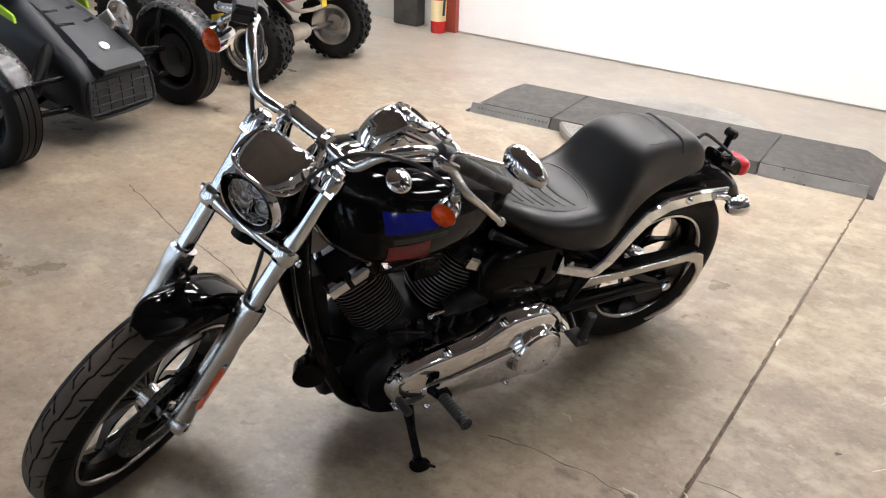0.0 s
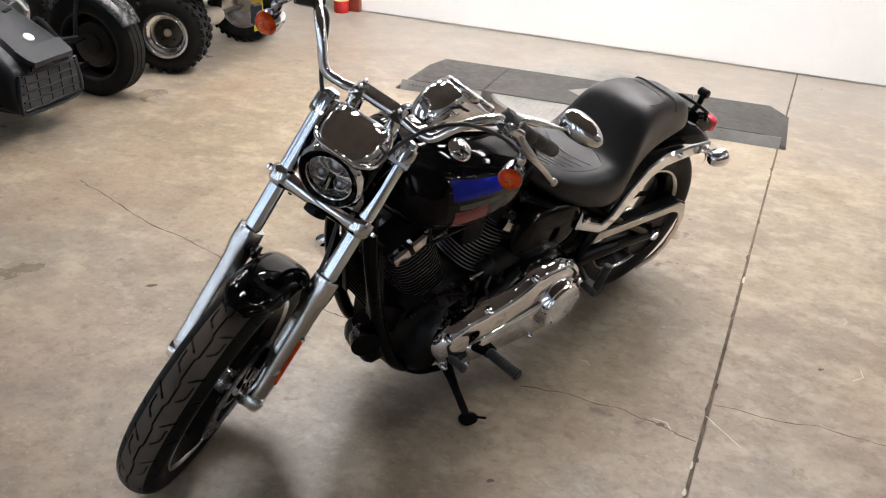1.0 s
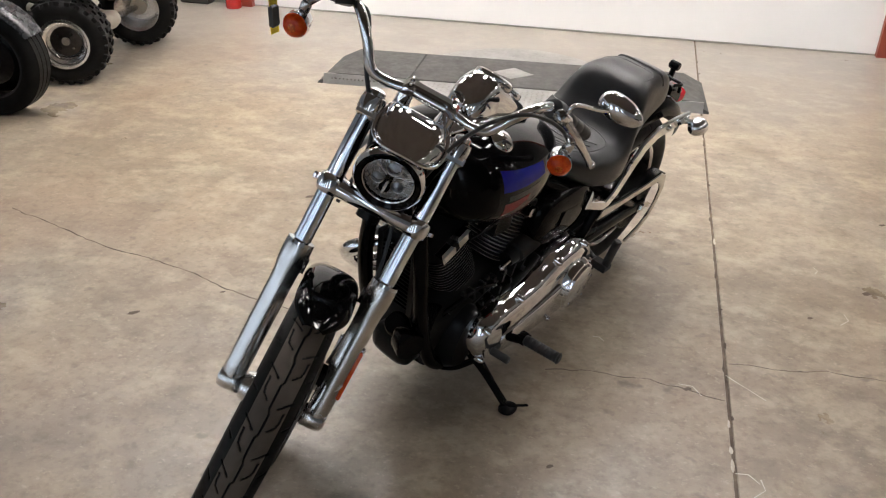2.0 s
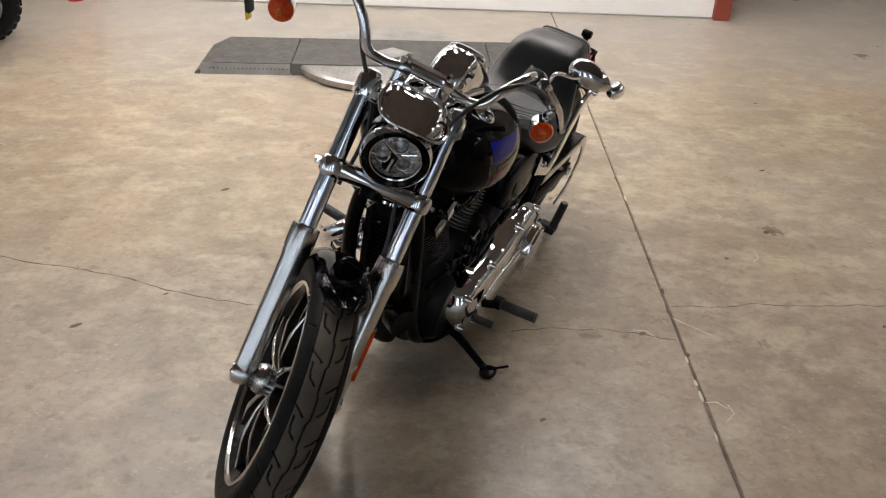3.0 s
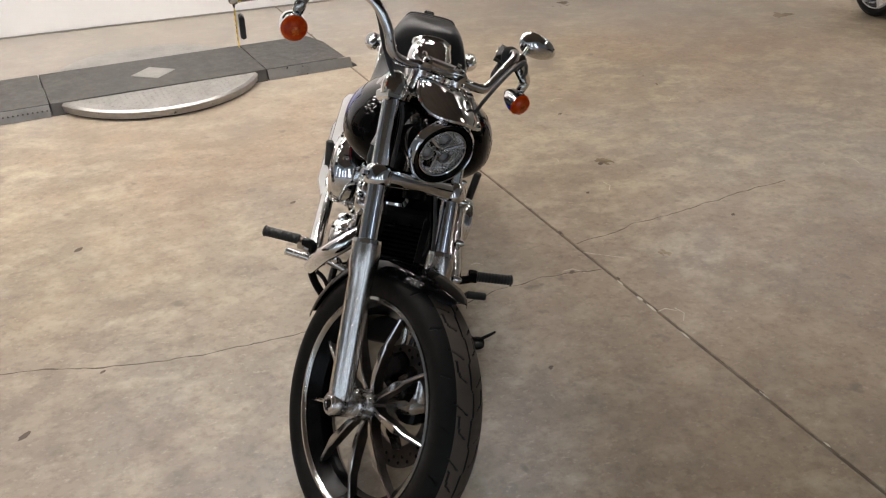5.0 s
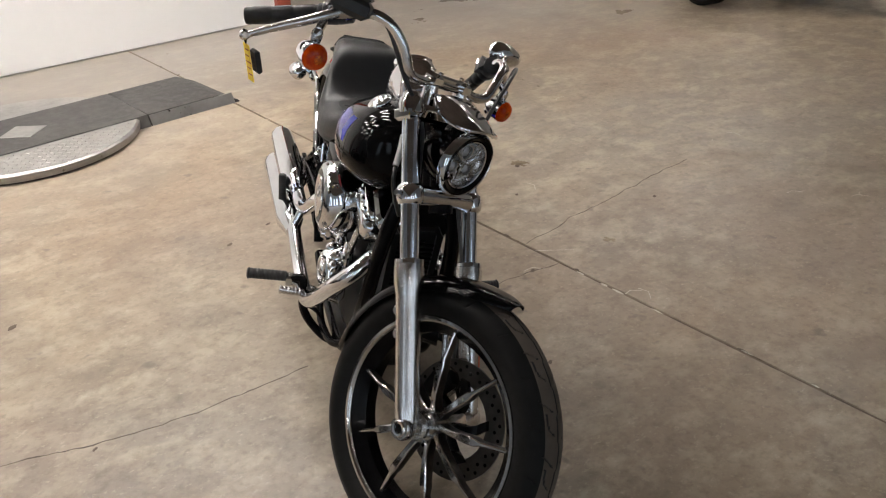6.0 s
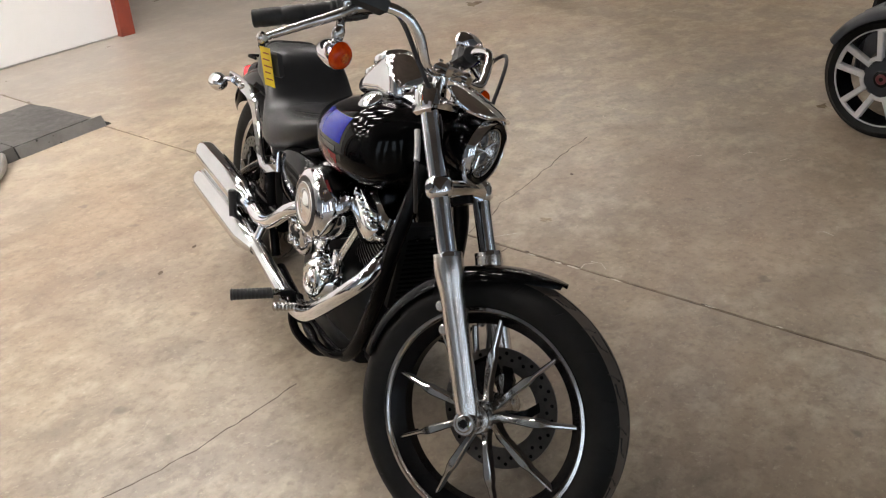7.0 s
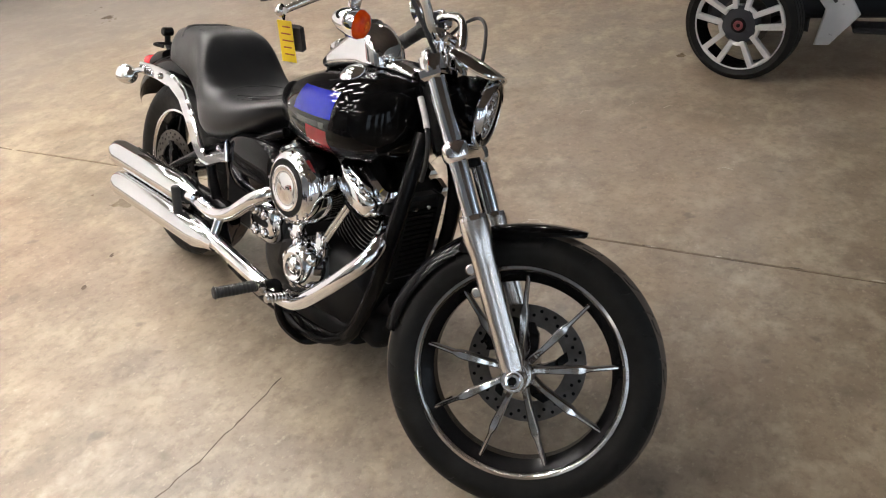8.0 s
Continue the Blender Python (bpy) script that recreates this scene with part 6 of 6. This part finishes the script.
        tpart("inner_dish", turned(c - Vector((0, side * 0.02, 0)), c + Vector((0, side * 0.03, 0)), [(0, 0.06), (0.2, rr_ - 0.05), (0.8, rr_ - 0.016), (1, rr_ - 0.013)], 40, False), BLACK, w, "black dished inner rim")
    tpart("brake_disc", loop_y(c, [(-side * 0.02, 0.13), (-side * 0.025, 0.13), (-side * 0.025, 0.06), (-side * 0.02, 0.06)], 40), DISC, w)
    return w


def trike(m, style, label, group):
    t = thing("three_wheeler", m, label, "three-wheeler", group)
    R, W = 0.292, 0.155
    # long hood that drops to a blunt nose
    rows = [(0.195, 0.255, 0.190, 0.11, 0.11, 6), (0.175, 0.265, 0.225, 0.135, 0.13, 5), (0.10, 0.295, 0.240, 0.165, 0.16, 4.4), (-0.05, 0.35, 0.240, 0.205, 0.20, 4), (-0.25, 0.42, 0.235, 0.24, 0.25, 3.6), (-0.50, 0.47, 0.22, 0.28, 0.29, 3.2), (-0.75, 0.47, 0.19, 0.24, 0.28, 3), (-1.10, 0.45, 0.15, 0.18, 0.24, 3), (-1.45, 0.50, 0.12, 0.16, 0.14, 3), (-1.60, 0.53, 0.05, 0.08, 0.06, 2.6)]
    part("hood", rings([section(*r, n=40) for r in smooth_rows(rows, 3)]), BODYGREY, t, "matte anthracite bodywork", None, 45)
    # raised centre ridge with vents
    part("ridge", rings([[Vector(p) for p in ((x, -w, z - 0.03), (x, -w * 0.80, z + 0.008), (x, -w * 0.35, z + 0.024), (x, w * 0.35, z + 0.024), (x, w * 0.80, z + 0.008), (x, w, z - 0.03))] for x, w, z in ((0.215, 0.155, 0.378), (0.17, 0.16, 0.425), (0.0, 0.15, 0.545), (-0.25, 0.12, 0.655), (-0.5, 0.09, 0.745))]), BODYGREY, t, "raised hood centre", None, 25)
    part("badge", turned((0.115, 0, 0.482), (0.123, 0, 0.494), [(0, 0.028), (0.8, 0.028), (1, 0.022)], 20), WHITEPAINT, t, "small round white emblem")
    for s in (1, -1):
        for k_ in range(3):
            x = -0.06 - k_ * 0.12
            z = float(np.interp(-x, (0.0, 0.25, 0.5), (0.545, 0.655, 0.745))) + 0.016
            part("vent", block((x, s * (0.072 - 0.010 * k_), z), (0.022, 0.085 - 0.012 * k_, 0.010), 0.003, Matrix.Rotation(radians(24 * s), 4, "Z") @ Matrix.Rotation(radians(23), 4, "Y")), BLACK, t, "dark hood vent")
    part("nose_lip", rings([[Vector(p) for p in ((x, -w, z), (x + 0.004, -w, z + 0.022), (x + 0.004, w, z + 0.022), (x, w, z))] for x, w, z in ((0.255, 0.135, 0.385), (0.225, 0.150, 0.400), (0.16, 0.155, 0.440))]), BODYGREY, t, "protruding hood lip", None, 25)
    part("nose_slot", block((0.205, 0, 0.375), (0.05, 0.26, 0.03), 0.008, Matrix.Rotation(radians(30), 4, "Y")), BLACK, t, "dark slot under the hood lip")
    # grille
    gr = part("grille", block((0.178, 0, 0.25), (0.05, 0.41, 0.20), 0.015), PLASTIC, t)
    for i in range(5):
        part("grille_bar", block((0.208, 0, 0.172 + i * 0.042), (0.016, 0.41 - 0.01 * i, 0.008), 0.003), BODYGREY, gr)
    for i in range(5):
        part("grille_bar", block((0.203, -0.16 + i * 0.08, 0.255), (0.014, 0.008, 0.18), 0.002), PLASTIC, gr)
    part("grille_frame", tube([(0.206, -0.20, 0.352), (0.206, -0.22, 0.20), (0.20, -0.17, 0.148), (0.20, 0.17, 0.148), (0.206, 0.22, 0.20), (0.206, 0.20, 0.352)], 0.010, 8, 3), BODYGREY, gr)
    part("chin", side_plate([(0.19, 0.15), (0.15, 0.13), (-0.35, 0.12), (-0.35, 0.2), (0.1, 0.22)], -0.17, 0.17, 0.01), PLASTIC, t)
    for s in (1, -1):
        c = Vector((0, 0.625 * s, R))
        car_wheel(t, c, R, W, 0.236 if style == "spoked" else 0.20, s, style, -18 if style == "spoked" else 0)
        part("upper_arm", M().join(tube([(0.06, 0.2 * s, 0.36), (0.02, 0.5 * s, 0.36)], 0.014, 10)).join(tube([(-0.16, 0.2 * s, 0.36), (-0.02, 0.5 * s, 0.36)], 0.014, 10)), BLACK, t)
        part("lower_arm", M().join(tube([(0.10, 0.16 * s, 0.20), (0.0, 0.52 * s, 0.20)], 0.017, 10)).join(tube([(-0.20, 0.16 * s, 0.20), (-0.02, 0.52 * s, 0.20)], 0.017, 10)), BLACK, t)
        part("shock_absorber", M().join(turned((-0.03, 0.22 * s, 0.52), (0.0, 0.44 * s, 0.22), [(0, 0.018), (0.1, 0.034), (0.7, 0.034), (0.72, 0.015), (1, 0.015)], 14)), SATIN, t)
        # mudguard over the tyre
        f = M().join(fender(c, R + 0.035, radians(28), radians(140), 0.09, 20, 0.03, None, 0.006, 0.2))
        part("mudguard", f, BODYGREY if style == "spoked" else GUARD, t, "", None, 60)
        part("mudguard_stay", tube([(-0.03, 0.50 * s, 0.34), (-0.02, 0.52 * s, 0.50), (0.0, 0.56 * s, R + R + 0.02)], 0.014, 8), BLACK, t)
        part("side_panel", side_plate([(-0.37, 0.125), (-0.445, 0.13), (-0.575, 0.30), (-0.47, 0.46), (-0.30, 0.56), (-0.25, 0.50), (-0.40, 0.32)], s * 0.40, s * 0.425, 0.006), SILVERBODY, t, "silver side panel")
        part("panel_slot", block((-0.40, s * 0.427, 0.42), (0.018, 0.012, 0.15), 0.004, Matrix.Rotation(radians(38), 4, "Y")), PLASTIC, t, "black slot in the panel")
        part("panel_bracket", rod((-0.42, s * 0.15, 0.32), (-0.43, s * 0.41, 0.30), 0.02, 10), BLACK, t)
        part("footboard", block((-0.78, s * 0.30, 0.20), (0.45, 0.16, 0.03), 0.01), PLASTIC, t)
        part("headlamp", turned((-0.42, 0.135 * s, 0.79), (-0.30, 0.14 * s, 0.76), [(0, 0.03), (0.5, 0.062), (1, 0.068), (1.02, 0.05)], 24), CHROME_DARK, t, "round headlamp")
        part("flank_trim", side_plate([(-0.42, 0.66), (-0.24, 0.60), (-0.25, 0.64), (-0.40, 0.71)], s * 0.225, s * 0.245, 0.004), LIME if style == "black" else EXTRED, t, "bright coloured trim")
        part("handlebar_grip", rod((-0.72, 0.16 * s, 0.93), (-0.82, 0.38 * s, 0.92), 0.016, 12), GRIP, t)
    part("handlebar", tube([(-0.70, -0.17, 0.93), (-0.66, -0.08, 0.92), (-0.66, 0.08, 0.92), (-0.70, 0.17, 0.93)], 0.012, 10), BLACK, t)
    part("dash", block((-0.58, 0, 0.86), (0.12, 0.18, 0.12), 0.03), PLASTIC, t)
    part("saddle", rings([section(*r, n=28) for r in smooth_rows([(-0.82, 0.66, 0.07, 0.05, 0.04, 2.5), (-0.95, 0.62, 0.12, 0.05, 0.05, 2.8), (-1.15, 0.62, 0.14, 0.06, 0.06, 3), (-1.32, 0.65, 0.13, 0.09, 0.06, 3), (-1.45, 0.68, 0.08, 0.05, 0.04, 2.5)], 3)]), VINYL, t, "black saddle")
    car_wheel(t, Vector((-1.71, 0, 0.31)), 0.31, 0.20, 0.215, 1, "black")
    part("rear_arm", tube([(-1.0, 0.14, 0.30), (-1.4, 0.15, 0.31), (-1.71, 0.13, 0.31)], 0.028, 12), BLACK, t)
    return t


trike(pose(-1.935, 4.517, 0, 0, 0, -28), "black", "dark matte three-wheeled roadster parked by the wall", "three-wheelers")
t2 = trike(pose(2.242, -0.497, 0, 0, 0, 59.3), "spoked", "dark three-wheeled roadster with silver spoked wheels", "three-wheelers")
copy_thing(t2, pose(5.55, 0.93, 0, 0, 0, 59.3))


# ---- quad bike ----
def knobby(c, R, W, rr_):
    o = M()
    o.join(loop_y(c, [(-W * 0.40, rr_ - 0.006), (-W * 0.47, rr_ + 0.012), (-W / 2, (R + rr_) / 2), (-W * 0.46, R - 0.035), (-W * 0.36, R - 0.014), (W * 0.36, R - 0.014), (W * 0.46, R - 0.035), (W / 2, (R + rr_) / 2), (W * 0.47, rr_ + 0.012), (W * 0.40, rr_ - 0.006)], 64))
    n = 26
    for i in range(n):
        for k_, y in enumerate((-0.40, -0.13, 0.13, 0.40)):
            a = 2 * math.pi * (i + 0.5 * (k_ % 2)) / n
            rad = R - 0.012 if abs(y) < 0.3 else R - 0.022
            m = Matrix.Translation(c) @ Matrix.Rotation(-a, 4, "Y") @ Matrix.Translation((rad, y * W, 0))
            o.join(block((0, 0, 0), (0.022, W * 0.17, 0.030), 0.004), m)
    return o


def quad(m):
    t = thing("quad_bike", m, "worn quad bike with cream swingarm, maroon plastics and knobby tyres", "quad bike")
    for s in (1, -1):
        c = Vector((0, 0.44 * s, 0.252))
        tw = Matrix.Translation(c) @ Matrix.Rotation(radians(20), 4, "Z") @ Matrix.Translation(-c)
        w = part("wheel", knobby(c, 0.255, 0.23, 0.140), RUBBER, t, "knobby tyre", tw)
        part("rim", loop_y(c, [(s * 0.112, 0.150), (s * 0.122, 0.146), (s * 0.122, 0.132), (s * 0.112, 0.126), (s * 0.085, 0.122), (s * 0.075, 0.106), (s * 0.048, 0.100), (s * 0.040, 0.06), (s * 0.034, 0.03), (s * 0.02, 0.03), (s * 0.02, 0.115), (-s * 0.10, 0.125), (-s * 0.11, 0.145), (0, 0.130)], 48), MACHINED, w, "polished dished rim", tw)
        part("hub", turned(c - Vector((0, s * 0.02, 0)), c + Vector((0, s * 0.06, 0)), [(0, 0.055), (0.4, 0.05), (0.5, 0.03), (1, 0.022)], 20), CREAM, w, "", tw)
        part("hub_plate", turned(c + Vector((0, s * 0.041, 0)), c + Vector((0, s * 0.047, 0)), [(0, 0.088), (0.8, 0.088), (1, 0.084)], 32), DISC, w, "", tw)
        for i in range(4):
            a = math.pi / 4 + math.pi / 2 * i
            part("lug_nut", hexhead(c + Vector((0.055 * math.cos(a), s * 0.044, 0.055 * math.sin(a))), (0, s, 0), 0.009, 0.016), CHROME_DARK, w, "", tw)
        cf = Vector((1.22, 0.40 * s, 0.27))
        wf = part("wheel", knobby(cf, 0.27, 0.17, 0.13), RUBBER, t, "knobby tyre")
        part("rim", loop_y(cf, [(s * 0.08, 0.135), (s * 0.085, 0.12), (s * 0.02, 0.10), (s * 0.012, 0.03), (0, 0.03), (-s * 0.07, 0.12), (-s * 0.08, 0.135)], 40), MACHINED, wf)
        part("front_arm", M().join(tube([(1.0, 0.1 * s, 0.32), (1.2, 0.33 * s, 0.27)], 0.014, 8)).join(tube([(1.3, 0.1 * s, 0.32), (1.23, 0.33 * s, 0.27)], 0.014, 8)), CREAM, t)
        part("swingarm", tube([(0.45, 0.10 * s, 0.34), (0.2, 0.13 * s, 0.29), (0.0, 0.10 * s, 0.255)], 0.027, 12), CREAM, t, "cream swingarm")
        part("grab_bar", tube([(0.30, 0.16 * s, 0.60), (0.02, 0.17 * s, 0.52), (-0.12, 0.15 * s, 0.44), (-0.16, 0.0, 0.43)], 0.014, 10), CREAM, t, "cream grab bar")
        part("rear_fender", rings([[Vector((x, s * y, z)), Vector((x, s * y2, z - 0.02)), Vector((x, s * y2, z - 0.03)), Vector((x, s * y, z - 0.014))] for x, y, y2, z in ((-0.28, 0.12, 0.40, 0.58), (-0.1, 0.12, 0.52, 0.66), (0.15, 0.12, 0.54, 0.66), (0.38, 0.13, 0.40, 0.56))]), MAROON, t, "maroon plastic fender", None, 60)
    part("axle", rod((0, -0.40, 0.252), (0, 0.40, 0.252), 0.020, 14), ALU, t)
    part("axle_carrier", turned((0, -0.10, 0.252), (0, 0.10, 0.252), [(0, 0.05), (0.2, 0.06), (0.8, 0.06), (1, 0.05)], 20), CREAM, t, "cream axle carrier")
    part("sprocket", loop_y(Vector((0, 0.15, 0.252)), [(-0.003, 0.10), (0.003, 0.10), (0.003, 0.03), (-0.003, 0.03)], 36), DISC, t)
    part("shock_absorber", turned((0.05, 0, 0.30), (0.35, 0, 0.55), [(0, 0.02), (0.1, 0.04), (0.7, 0.04), (0.72, 0.02), (1, 0.02)], 16), SATIN, t, "black spring")
    part("subframe", M().join(tube([(0.55, 0.1, 0.35), (0.4, 0.1, 0.55), (0.0, 0.1, 0.62), (-0.22, 0.08, 0.58)], 0.014, 8)).join(tube([(0.55, -0.1, 0.35), (0.4, -0.1, 0.55), (0.0, -0.1, 0.62), (-0.22, -0.08, 0.58)], 0.014, 8)), CREAM, t)
    part("engine", block((0.65, 0, 0.36), (0.34, 0.26, 0.30), 0.03), SATIN, t)
    part("saddle", rings([section(*r, n=24) for r in smooth_rows([(-0.25, 0.68, 0.08, 0.04, 0.03, 2.5), (-0.1, 0.70, 0.13, 0.05, 0.05, 2.8), (0.25, 0.70, 0.12, 0.05, 0.05, 3), (0.6, 0.72, 0.09, 0.05, 0.04, 2.8), (0.75, 0.74, 0.05, 0.03, 0.03, 2.5)], 3)]), VINYL, t, "black saddle")
    part("tank_cover", rings([section(*r, n=24) for r in smooth_rows([(0.68, 0.70, 0.08, 0.06, 0.10, 2.6), (0.85, 0.72, 0.14, 0.10, 0.14, 2.8), (1.05, 0.70, 0.15, 0.10, 0.12, 2.8), (1.25, 0.64, 0.10, 0.06, 0.06, 2.6)], 3)]), MAROON, t, "maroon tank cover")
    part("tail_plate", block((-0.27, 0.03, 0.50), (0.006, 0.05, 0.07), 0.002), SIGNYELLOW, t, "yellow plate at the tail")
    part("silencer", turned((0.4, -0.20, 0.45), (-0.2, -0.20, 0.52), [(0, 0.02), (0.2, 0.05), (0.95, 0.055), (1, 0.03)], 20), ALU, t)
    part("handlebar", tube([(0.85, -0.38, 0.98), (0.92, -0.15, 0.95), (0.92, 0.15, 0.95), (0.85, 0.38, 0.98)], 0.012, 10), ALU, t)
    part("steering_post", rod((1.0, 0, 0.60), (0.92, 0, 0.95), 0.02, 10), BLACK, t)
    return t


quad(pose(-1.065, 5.911, 0, 0, 0, 150))
